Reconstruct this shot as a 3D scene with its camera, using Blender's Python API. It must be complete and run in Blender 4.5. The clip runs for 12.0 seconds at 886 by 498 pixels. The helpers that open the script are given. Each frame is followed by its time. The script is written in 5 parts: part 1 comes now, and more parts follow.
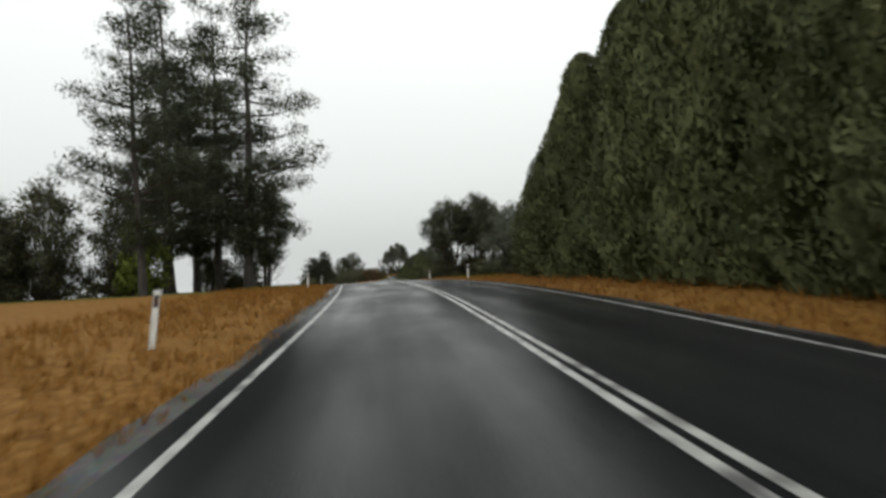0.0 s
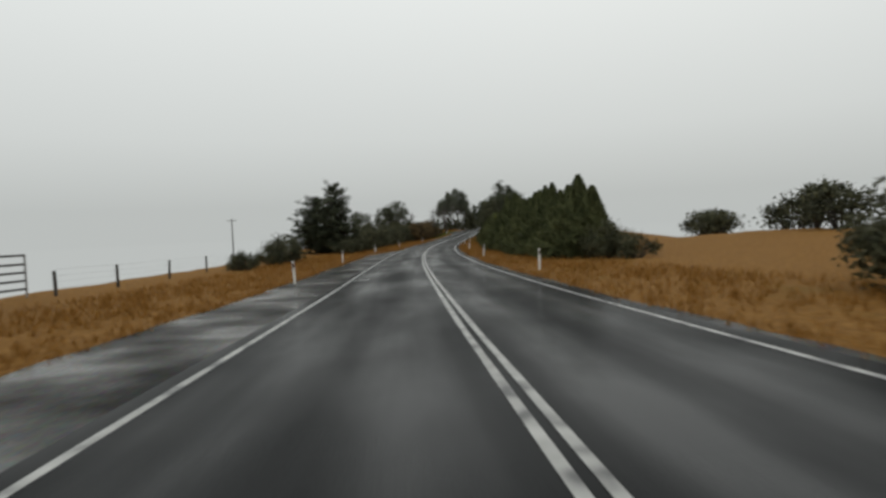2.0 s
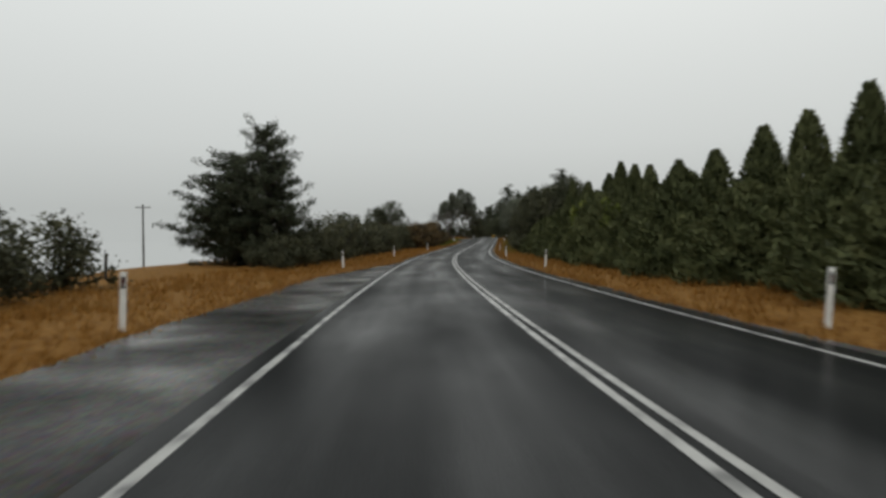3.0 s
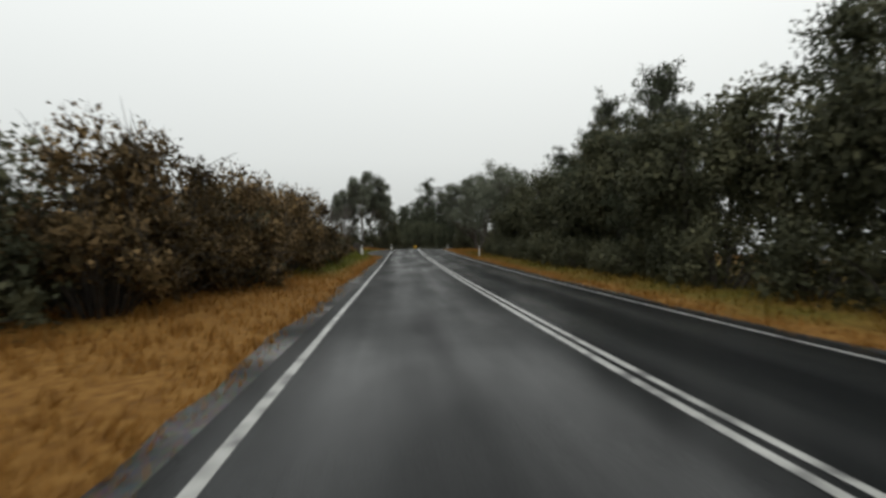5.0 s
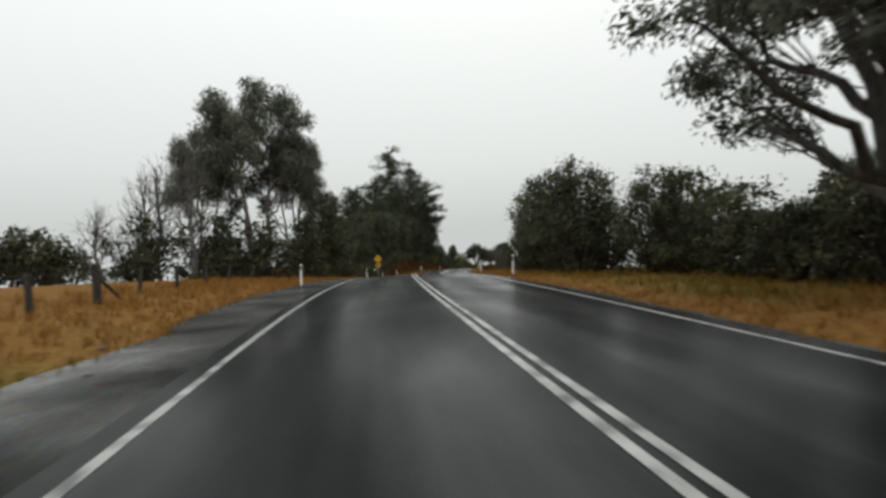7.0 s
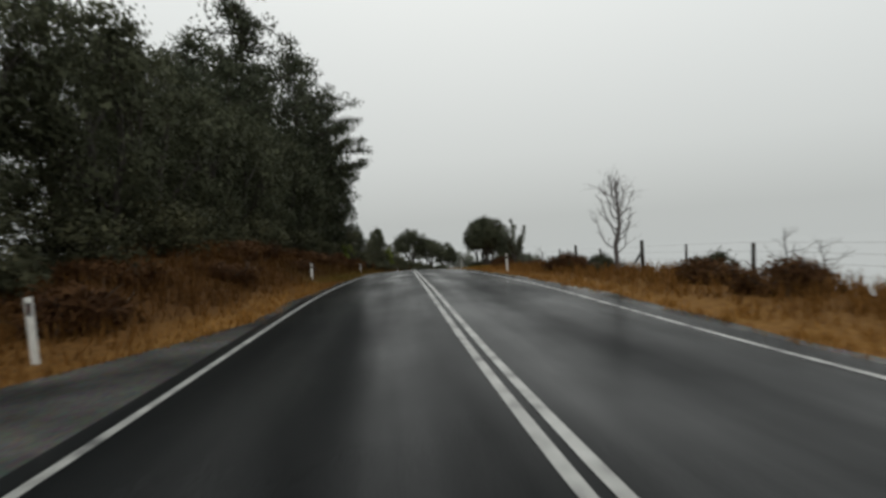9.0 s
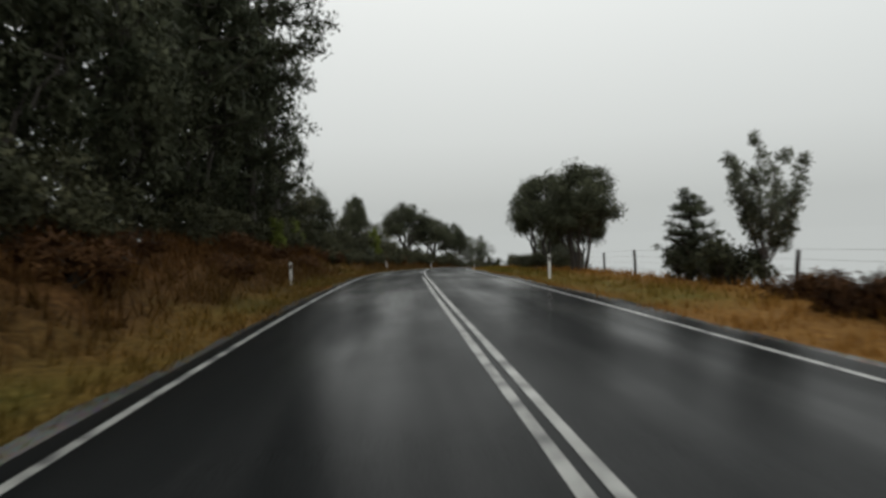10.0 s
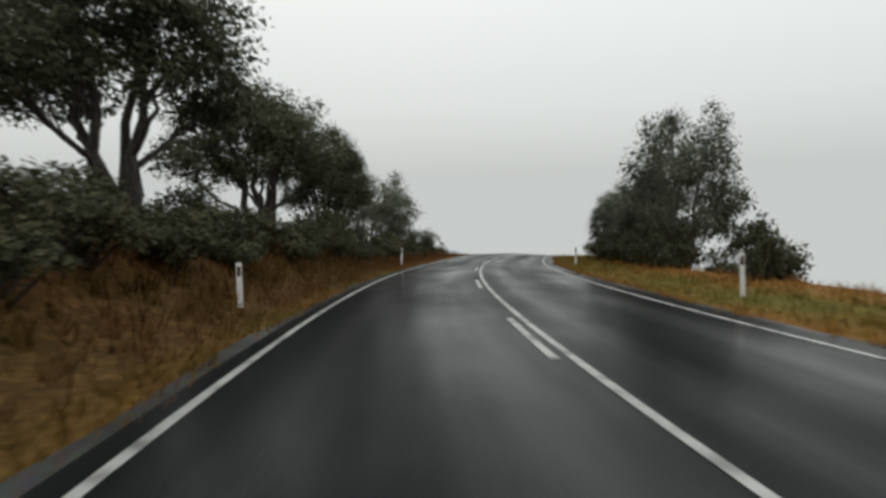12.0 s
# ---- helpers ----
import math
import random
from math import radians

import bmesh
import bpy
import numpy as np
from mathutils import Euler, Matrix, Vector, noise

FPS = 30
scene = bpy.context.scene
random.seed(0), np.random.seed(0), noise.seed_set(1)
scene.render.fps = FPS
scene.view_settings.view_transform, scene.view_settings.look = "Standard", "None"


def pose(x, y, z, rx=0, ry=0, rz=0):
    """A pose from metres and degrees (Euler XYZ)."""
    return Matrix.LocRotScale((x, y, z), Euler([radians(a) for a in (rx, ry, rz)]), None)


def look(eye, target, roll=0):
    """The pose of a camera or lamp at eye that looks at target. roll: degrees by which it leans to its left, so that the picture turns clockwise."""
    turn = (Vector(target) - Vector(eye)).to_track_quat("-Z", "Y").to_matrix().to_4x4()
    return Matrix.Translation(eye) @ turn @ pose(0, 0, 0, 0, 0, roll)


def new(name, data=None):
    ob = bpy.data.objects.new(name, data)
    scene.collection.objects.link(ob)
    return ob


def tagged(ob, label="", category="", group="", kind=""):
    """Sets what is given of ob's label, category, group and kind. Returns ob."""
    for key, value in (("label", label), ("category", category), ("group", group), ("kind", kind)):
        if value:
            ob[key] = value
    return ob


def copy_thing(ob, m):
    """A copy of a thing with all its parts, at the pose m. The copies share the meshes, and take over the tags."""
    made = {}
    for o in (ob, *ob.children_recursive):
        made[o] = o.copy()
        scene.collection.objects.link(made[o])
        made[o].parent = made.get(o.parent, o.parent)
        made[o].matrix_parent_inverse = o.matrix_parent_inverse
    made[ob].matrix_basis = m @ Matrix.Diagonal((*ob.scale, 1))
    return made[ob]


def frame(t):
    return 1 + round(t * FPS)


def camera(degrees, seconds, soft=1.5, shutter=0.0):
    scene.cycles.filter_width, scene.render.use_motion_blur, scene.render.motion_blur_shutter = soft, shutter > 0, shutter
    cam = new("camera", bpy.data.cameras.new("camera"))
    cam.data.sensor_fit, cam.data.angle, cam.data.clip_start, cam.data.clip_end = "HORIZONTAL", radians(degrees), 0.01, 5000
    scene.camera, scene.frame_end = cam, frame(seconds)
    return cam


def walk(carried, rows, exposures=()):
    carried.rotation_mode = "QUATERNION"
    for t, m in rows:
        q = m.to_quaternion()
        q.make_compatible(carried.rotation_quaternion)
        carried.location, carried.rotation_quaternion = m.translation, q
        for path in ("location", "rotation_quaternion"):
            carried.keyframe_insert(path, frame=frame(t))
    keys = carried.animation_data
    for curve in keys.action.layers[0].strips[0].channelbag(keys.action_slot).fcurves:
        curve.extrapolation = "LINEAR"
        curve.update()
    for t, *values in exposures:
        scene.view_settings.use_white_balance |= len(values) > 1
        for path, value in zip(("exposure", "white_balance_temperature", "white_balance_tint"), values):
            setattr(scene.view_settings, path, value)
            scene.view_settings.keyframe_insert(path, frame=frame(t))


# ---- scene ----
cam = camera(76.19, 12.0, 3.0, 0.1)
PATH = [
    (0.0, look((-0.09, -0.01, 1.28), (-0.70, 19.96, 2.09), -2.92)),
    (0.5, look((-2.77, 18.44, 1.90), (-3.94, 38.40, 2.28), -1.91)),
    (1.0, look((-6.12, 36.78, 2.10), (-7.54, 56.72, 1.96), -1.58)),
    (1.5, look((-9.50, 55.10, 1.91), (-11.13, 75.03, 1.48), -2.82)),
    (2.0, look((-13.03, 73.34, 1.51), (-15.36, 93.19, 0.84), -2.43)),
    (2.5, look((-16.68, 91.48, 0.99), (-19.06, 111.33, 0.41), -0.46)),
    (3.0, look((-20.29, 109.53, 0.68), (-22.36, 129.42, 0.35), -0.29)),
    (3.5, look((-23.24, 127.57, 0.52), (-23.95, 147.56, 0.42), -0.25)),
    (4.0, look((-25.46, 145.68, 0.45), (-25.37, 165.68, 0.42), -0.13)),
    (4.5, look((-26.83, 163.93, 0.46), (-25.85, 183.91, 0.49), -0.01)),
    (5.0, look((-27.44, 182.27, 0.58), (-25.90, 202.21, 0.71), 0.10)),
    (5.5, look((-27.57, 200.67, 0.82), (-25.66, 220.58, 1.06), 0.22)),
    (6.0, look((-27.53, 219.10, 1.19), (-25.02, 238.95, 1.46), -1.07)),
    (6.5, look((-27.18, 237.48, 1.64), (-24.43, 257.29, 2.13), -1.84)),
    (7.0, look((-26.46, 255.75, 2.16), (-23.29, 275.49, 2.39), -2.29)),
    (7.5, look((-25.60, 273.96, 2.46), (-21.83, 293.60, 2.51), -2.45)),
    (8.0, look((-23.87, 292.02, 2.29), (-19.16, 311.46, 1.90), -2.62)),
    (8.5, look((-21.02, 309.86, 1.56), (-15.30, 329.02, 1.13), -2.78)),
    (9.0, look((-17.17, 327.41, 0.76), (-10.75, 346.35, 0.82), -2.95)),
    (9.5, look((-12.78, 344.70, 0.94), (-6.14, 363.57, 0.62), -3.16)),
    (10.0, look((-8.37, 361.89, 0.74), (-1.67, 380.73, 0.24), -1.77)),
    (10.5, look((-3.85, 378.93, 0.36), (2.94, 397.73, -0.46), -1.60)),
    (11.0, look((0.88, 395.72, -0.25), (8.29, 414.26, -1.35), -0.76)),
    (11.5, look((6.64, 412.01, -1.10), (15.94, 429.67, -2.43), -0.79)),
    (12.0, look((14.05, 427.52, -2.02), (25.53, 443.81, -3.65), -0.83)),
]
EXPOSURE = [(t, e, 6500, 7) for t, e in ((0.0, 0.2), (1.0, 0.15), (2.0, -0.17), (3.0, -0.22), (3.7, -0.16), (5.5, 0.1), (6.5, 0.1), (7.0, 0.09), (9.0, -0.18), (10.0, -0.12), (11.0, 0.12), (11.5, 0.05), (12.0, 0.03))]
walk(cam, PATH, EXPOSURE)

# ---- world: rain-dark overcast with low cloud ----
world = bpy.data.worlds.new("overcast")
scene.world = world
world.use_nodes = True
wn, wl = world.node_tree.nodes, world.node_tree.links
wn.clear()
w_out = wn.new("ShaderNodeOutputWorld")
w_bg = wn.new("ShaderNodeBackground")
w_sky = wn.new("ShaderNodeTexSky")
w_sky.sky_type = "NISHITA"
w_sky.sun_disc = False
w_sky.sun_elevation, w_sky.sun_rotation = radians(50), radians(20)
w_sky.dust_density = 6.0
w_tc = wn.new("ShaderNodeTexCoord")
w_sep = wn.new("ShaderNodeSeparateXYZ")
w_ramp = wn.new("ShaderNodeValToRGB")
w_ramp.color_ramp.elements[0].position = 0.0
w_ramp.color_ramp.elements[0].color = (0.555, 0.57, 0.565, 1)
w_ramp.color_ramp.elements[1].position = 0.45
w_ramp.color_ramp.elements[1].color = (0.93, 0.945, 0.94, 1)
w_low = w_ramp.color_ramp.elements.new(0.05)
w_low.color = (0.555, 0.57, 0.565, 1)
w_mid = w_ramp.color_ramp.elements.new(0.16)
w_mid.color = (0.70, 0.715, 0.71, 1)
w_add = wn.new("ShaderNodeMixRGB")
w_add.blend_type = "ADD"
w_add.inputs[0].default_value = 0.003
wl.new(w_tc.outputs["Generated"], w_sep.inputs[0])
wl.new(w_sep.outputs["Z"], w_ramp.inputs[0])
wl.new(w_ramp.outputs[0], w_add.inputs[1])
wl.new(w_sky.outputs[0], w_add.inputs[2])
wl.new(w_add.outputs[0], w_bg.inputs[0])
w_bg.inputs[1].default_value = 1.0
wl.new(w_bg.outputs[0], w_out.inputs[0])

sun = new("sun", bpy.data.lights.new("sun", "SUN"))
sun.data.energy, sun.data.angle, sun.data.color = 0.6, radians(40), (1.0, 0.97, 0.93)
sun.rotation_euler = (radians(40), 0, radians(-20))


# ---- materials ----
def mat(name, rough=0.6, spec=0.4):
    m = bpy.data.materials.new(name)
    m.use_nodes = True
    b = m.node_tree.nodes["Principled BSDF"]
    b.inputs["Roughness"].default_value = rough
    b.inputs["Specular IOR Level"].default_value = spec
    return m, m.node_tree.nodes, m.node_tree.links, b


def noise_tex(n, l, scale, detail=4.0, vec=None):
    t = n.new("ShaderNodeTexNoise")
    t.inputs["Scale"].default_value, t.inputs["Detail"].default_value = scale, detail
    if vec is not None:
        l.new(vec, t.inputs["Vector"])
    return t


def ramp(n, l, src, stops):
    r = n.new("ShaderNodeValToRGB")
    e = r.color_ramp.elements
    e[0].position, e[0].color = stops[0][0], (*stops[0][1], 1)
    e[1].position, e[1].color = stops[-1][0], (*stops[-1][1], 1)
    for p, c in stops[1:-1]:
        e.new(p).color = (*c, 1)
    l.new(src, r.inputs[0])
    return r


def mixc(n, l, fac, a, b, mode="MIX"):
    x = n.new("ShaderNodeMixRGB")
    x.blend_type = mode
    for i, v in ((0, fac), (1, a), (2, b)):
        if hasattr(v, "links"):
            l.new(v, x.inputs[i])
        else:
            x.inputs[i].default_value = v if i == 0 else (*v, 1)
    return x.outputs[0]


def bump(n, l, b, height, strength, dist):
    k = n.new("ShaderNodeBump")
    k.inputs["Strength"].default_value, k.inputs["Distance"].default_value = strength, dist
    l.new(height, k.inputs["Height"])
    l.new(k.outputs[0], b.inputs["Normal"])


def asphalt_mat():
    m, n, l, b = mat("wet_asphalt", 0.3, 0.22)
    uv = n.new("ShaderNodeUVMap")
    uv.uv_map = "road"
    sep = n.new("ShaderNodeSeparateXYZ")
    l.new(uv.outputs[0], sep.inputs[0])
    geo = n.new("ShaderNodeNewGeometry")
    stretch = n.new("ShaderNodeMapping")
    stretch.inputs["Scale"].default_value = (0.9, 0.06, 1.0)
    l.new(uv.outputs[0], stretch.inputs[0])
    streak = noise_tex(n, l, 1.2, 5, stretch.outputs[0])
    long = n.new("ShaderNodeMapping")
    long.inputs["Scale"].default_value = (0.5, 0.22, 1.0)
    l.new(uv.outputs[0], long.inputs[0])
    blotch = noise_tex(n, l, 0.9, 5, long.outputs[0])
    grain = noise_tex(n, l, 60, 3, geo.outputs["Position"])
    # worn wheel tracks run along the lane at a fixed spacing
    tracks = n.new("ShaderNodeMath")
    tracks.operation = "COSINE"
    ph = n.new("ShaderNodeMath")
    ph.operation = "MULTIPLY_ADD"
    ph.inputs[1].default_value, ph.inputs[2].default_value = 2 * math.pi / 1.65, 2 * math.pi * 0.55
    l.new(sep.outputs["X"], ph.inputs[0])
    l.new(ph.outputs[0], tracks.inputs[0])
    add = n.new("ShaderNodeMath")
    add.operation = "MULTIPLY_ADD"
    add.inputs[1].default_value = 0.085
    l.new(tracks.outputs[0], add.inputs[0])
    l.new(streak.outputs[0], add.inputs[2])
    col = ramp(n, l, add.outputs[0], [(0.25, (0.009, 0.0098, 0.0102)), (0.55, (0.016, 0.017, 0.0175)), (0.8, (0.03, 0.031, 0.0315))])
    c2 = mixc(n, l, 0.5, col.outputs[0], ramp(n, l, grain.outputs[0], [(0.3, (0.25, 0.25, 0.25)), (0.7, (0.9, 0.9, 0.9))]).outputs[0], "OVERLAY")
    l.new(c2, b.inputs["Base Color"])
    s2 = n.new("ShaderNodeMath")
    s2.operation = "MULTIPLY_ADD"
    s2.inputs[1].default_value = 0.42
    half = n.new("ShaderNodeMath")
    half.operation = "MULTIPLY"
    half.inputs[1].default_value = 0.58
    l.new(blotch.outputs[0], half.inputs[0])
    l.new(add.outputs[0], s2.inputs[0])
    l.new(half.outputs[0], s2.inputs[2])
    wet_film(n, l, b, c2, s2.outputs[0], ((0.34, 0.2), (0.5, 0.42), (0.66, 0.78)), 0.17, grain.outputs[0], 0.25)
    return m


def wet_film(n, l, b, colour, mask, stops, rough, height, bump_by):
    """Water on a dark surface: the film's cover varies, and its gloss follows Fresnel."""
    dif = n.new("ShaderNodeBsdfDiffuse")
    l.new(colour, dif.inputs[0])
    gls = n.new("ShaderNodeBsdfGlossy")
    gls.inputs["Roughness"].default_value = rough
    k = n.new("ShaderNodeBump")
    k.inputs["Strength"].default_value, k.inputs["Distance"].default_value = bump_by, 0.006
    l.new(height, k.inputs["Height"])
    l.new(k.outputs[0], dif.inputs["Normal"])
    l.new(k.outputs[0], gls.inputs["Normal"])
    fr = n.new("ShaderNodeFresnel")
    fr.inputs[0].default_value = 1.33
    cover = ramp(n, l, mask, [(a, (v, v, v)) for a, v in stops])
    mul = n.new("ShaderNodeMath")
    mul.operation = "MULTIPLY"
    l.new(fr.outputs[0], mul.inputs[0])
    l.new(cover.outputs[0], mul.inputs[1])
    mx = n.new("ShaderNodeMixShader")
    l.new(mul.outputs[0], mx.inputs[0])
    l.new(dif.outputs[0], mx.inputs[1])
    l.new(gls.outputs[0], mx.inputs[2])
    l.new(mx.outputs[0], n["Material Output"].inputs[0])
    n.remove(b)


def gravel_mat():
    m, n, l, b = mat("wet_gravel", 0.45, 0.22)
    geo = n.new("ShaderNodeNewGeometry")
    big = noise_tex(n, l, 0.5, 5, geo.outputs["Position"])
    v = n.new("ShaderNodeTexVoronoi")
    v.inputs["Scale"].default_value = 28
    l.new(geo.outputs["Position"], v.inputs["Vector"])
    c1 = ramp(n, l, big.outputs[0], [(0.3, (0.026, 0.026, 0.025)), (0.52, (0.068, 0.067, 0.064)), (0.72, (0.15, 0.147, 0.142))])
    c2 = mixc(n, l, 0.35, c1.outputs[0], v.outputs["Color"], "SOFT_LIGHT")
    l.new(c2, b.inputs["Base Color"])
    wet_film(n, l, b, c2, big.outputs[0], ((0.36, 0.10), (0.52, 0.34), (0.64, 0.8)), 0.14, v.outputs["Distance"], 0.5)
    return m


def paint_mat():
    m, n, l, b = mat("road_paint", 0.4, 0.5)
    geo = n.new("ShaderNodeNewGeometry")
    wear = noise_tex(n, l, 3.0, 8, geo.outputs["Position"])
    c = ramp(n, l, wear.outputs[0], [(0.34, (0.07, 0.07, 0.07)), (0.47, (0.29, 0.29, 0.275)), (0.7, (0.44, 0.44, 0.42))])
    l.new(c.outputs[0], b.inputs["Base Color"])
    return m


def turf_mat(name, blades=False):
    m, n, l, b = mat(name, 0.85, 0.06)
    geo = n.new("ShaderNodeNewGeometry")
    at = n.new("ShaderNodeAttribute")
    at.attribute_name = "green"
    big = noise_tex(n, l, 0.35, 6, geo.outputs["Position"])
    fine = noise_tex(n, l, 7.0, 6, geo.outputs["Position"])
    dry = ramp(n, l, fine.outputs[0], [(0.3, (0.115, 0.054, 0.015)), (0.5, (0.185, 0.092, 0.023)), (0.72, (0.255, 0.14, 0.042))])
    lush = ramp(n, l, fine.outputs[0], [(0.3, (0.04, 0.045, 0.009)), (0.5, (0.078, 0.082, 0.015)), (0.72, (0.13, 0.122, 0.028))])
    mix = n.new("ShaderNodeMath")
    mix.operation = "MULTIPLY_ADD"
    mix.inputs[1].default_value = 0.9
    l.new(big.outputs[0], mix.inputs[0])
    l.new(at.outputs["Fac"], mix.inputs[2])
    fac = n.new("ShaderNodeMapRange")
    fac.inputs[1].default_value, fac.inputs[2].default_value = 0.55, 1.05
    l.new(mix.outputs[0], fac.inputs[0])
    c = mixc(n, l, fac.outputs[0], dry.outputs[0], lush.outputs[0])
    # bracken brown, also the dark tone for verge shaded by the grove
    ar = n.new("ShaderNodeAttribute")
    ar.attribute_name = "rust"
    rust_shaded = ramp(n, l, fine.outputs[0], [(0.3, (0.022, 0.011, 0.006)), (0.5, (0.055, 0.027, 0.011)), (0.72, (0.105, 0.055, 0.022))])
    c = mixc(n, l, ar.outputs["Fac"], c, rust_shaded.outputs[0])
    if blades:
        # colour lifted to make up for the light that upright blades lose
        isl = ramp(n, l, geo.outputs["Random Per Island"], [(0.0, (1.25, 1.23, 1.2)), (1.0, (1.6, 1.56, 1.5))])
        c = mixc(n, l, 1.0, c, isl.outputs[0], "MULTIPLY")
    l.new(c, b.inputs["Base Color"])
    if blades:
        tr = n.new("ShaderNodeBsdfTranslucent")
        l.new(c, tr.inputs[0])
        mx = n.new("ShaderNodeMixShader")
        mx.inputs[0].default_value = 0.5
        l.new(b.outputs[0], mx.inputs[1])
        l.new(tr.outputs[0], mx.inputs[2])
        l.new(mx.outputs[0], n["Material Output"].inputs[0])
    else:
        bump(n, l, b, fine.outputs[0], 0.5, 0.1)
    return m


def leaf_mat(name, dark, mid, light, rough=0.62):
    m, n, l, b = mat(name, rough, 0.11)
    geo = n.new("ShaderNodeNewGeometry")
    oi = n.new("ShaderNodeObjectInfo")
    clump = noise_tex(n, l, 0.9, 3, geo.outputs["Position"])
    a = n.new("ShaderNodeMath")
    a.operation = "MULTIPLY_ADD"
    a.inputs[1].default_value = 0.36
    l.new(geo.outputs["Random Per Island"], a.inputs[0])
    l.new(clump.outputs[0], a.inputs[2])
    a2 = n.new("ShaderNodeMath")
    a2.operation = "MULTIPLY_ADD"
    a2.inputs[1].default_value = 0.18
    l.new(oi.outputs["Random"], a2.inputs[0])
    l.new(a.outputs[0], a2.inputs[2])
    c = ramp(n, l, a2.outputs[0], [(0.35, dark), (0.75, mid), (1.05, light)])
    l.new(c.outputs[0], b.inputs["Base Color"])
    tr = n.new("ShaderNodeBsdfTranslucent")
    l.new(c.outputs[0], tr.inputs[0])
    mx = n.new("ShaderNodeMixShader")
    mx.inputs[0].default_value = 0.25
    out = n["Material Output"]
    l.new(b.outputs[0], mx.inputs[1])
    l.new(tr.outputs[0], mx.inputs[2])
    l.new(mx.outputs[0], out.inputs[0])
    return m


def bark_mat(name, dark, light, scale=9.0):
    m, n, l, b = mat(name, 0.7, 0.3)
    geo = n.new("ShaderNodeNewGeometry")
    mp = n.new("ShaderNodeMapping")
    mp.inputs["Scale"].default_value = (1, 1, 0.2)
    l.new(geo.outputs["Position"], mp.inputs[0])
    t = noise_tex(n, l, scale, 7, mp.outputs[0])
    c = ramp(n, l, t.outputs[0], [(0.3, dark), (0.7, light)])
    l.new(c.outputs[0], b.inputs["Base Color"])
    bump(n, l, b, t.outputs[0], 0.6, 0.03)
    return m


def plain_mat(name, a, c2, rough=0.5, scale=6.0, metal=0.0):
    m, n, l, b = mat(name, rough, 0.4)
    geo = n.new("ShaderNodeNewGeometry")
    t = noise_tex(n, l, scale, 6, geo.outputs["Position"])
    c = ramp(n, l, t.outputs[0], [(0.3, a), (0.7, c2)])
    l.new(c.outputs[0], b.inputs["Base Color"])
    b.inputs["Metallic"].default_value = metal
    return m


M_ROAD, M_GRAVEL, M_PAINT = asphalt_mat(), gravel_mat(), paint_mat()
M_TURF, M_BLADE = turf_mat("wet_turf"), turf_mat("grass_blades", True)
M_EUC = leaf_mat("eucalypt_leaf", (0.06, 0.066, 0.048), (0.122, 0.132, 0.096), (0.175, 0.186, 0.138))
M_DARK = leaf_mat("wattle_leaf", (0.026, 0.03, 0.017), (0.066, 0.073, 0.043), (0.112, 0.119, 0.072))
M_PINE = leaf_mat("pine_needle", (0.022, 0.028, 0.016), (0.054, 0.063, 0.038), (0.096, 0.105, 0.066))
M_CYP = leaf_mat("cypress_scale", (0.036, 0.044, 0.018), (0.086, 0.098, 0.042), (0.14, 0.15, 0.065))
M_BUSH = leaf_mat("bush_leaf", (0.026, 0.029, 0.017), (0.066, 0.069, 0.039), (0.115, 0.112, 0.062))
M_RUST = leaf_mat("hawthorn_leaf", (0.02, 0.015, 0.008), (0.078, 0.054, 0.023), (0.27, 0.18, 0.085))
M_LIME = leaf_mat("lime_leaf", (0.05, 0.065, 0.012), (0.12, 0.15, 0.025), (0.2, 0.22, 0.05))
M_BRACKEN = leaf_mat("bracken", (0.026, 0.012, 0.006), (0.072, 0.033, 0.013), (0.135, 0.068, 0.027), 0.7)
M_BARK = bark_mat("dark_bark", (0.018, 0.015, 0.012), (0.075, 0.065, 0.055))
M_PALE = bark_mat("grey_gum_bark", (0.05, 0.045, 0.04), (0.2, 0.185, 0.165))
M_TWIG = bark_mat("twig_bark", (0.05, 0.042, 0.04), (0.15, 0.135, 0.13))
M_TIMBER = bark_mat("weathered_timber", (0.016, 0.014, 0.012), (0.058, 0.05, 0.043), 14)
M_PALE_MARK = plain_mat("pale_road_mark", (0.05, 0.05, 0.05), (0.3, 0.3, 0.29), 0.4, 7)
M_DARKSHEET = plain_mat("dark_sheet_metal", (0.02, 0.022, 0.024), (0.05, 0.05, 0.052), 0.45, 3)
M_WHITE = plain_mat("white_plastic", (0.62, 0.62, 0.59), (0.8, 0.8, 0.77), 0.4, 12)
M_BLACK = plain_mat("black_band", (0.015, 0.015, 0.015), (0.03, 0.03, 0.03), 0.5)
M_REFL = plain_mat("red_reflector", (0.05, 0.014, 0.012), (0.09, 0.02, 0.016), 0.2)
M_YELLOW = plain_mat("yellow_sign_face", (0.62, 0.36, 0.02), (0.72, 0.42, 0.03), 0.35)
M_WIRE = plain_mat("rusty_wire", (0.05, 0.045, 0.042), (0.12, 0.11, 0.1), 0.6, 8)
M_STEEL = plain_mat("galvanised_steel", (0.3, 0.31, 0.32), (0.45, 0.46, 0.47), 0.4, 20, 0.8)


def glow_mat():
    m = bpy.data.materials.new("haze_glow")
    m.use_nodes = True
    n, l = m.node_tree.nodes, m.node_tree.links
    n.clear()
    # distant haze put into emission, at the horizon sky's colour
    e = n.new("ShaderNodeEmission")
    e.inputs[0].default_value = (0.565, 0.58, 0.575, 1)
    o = n.new("ShaderNodeOutputMaterial")
    l.new(e.outputs[0], o.inputs[0])
    return m


M_HAZE_GLOW = glow_mat()

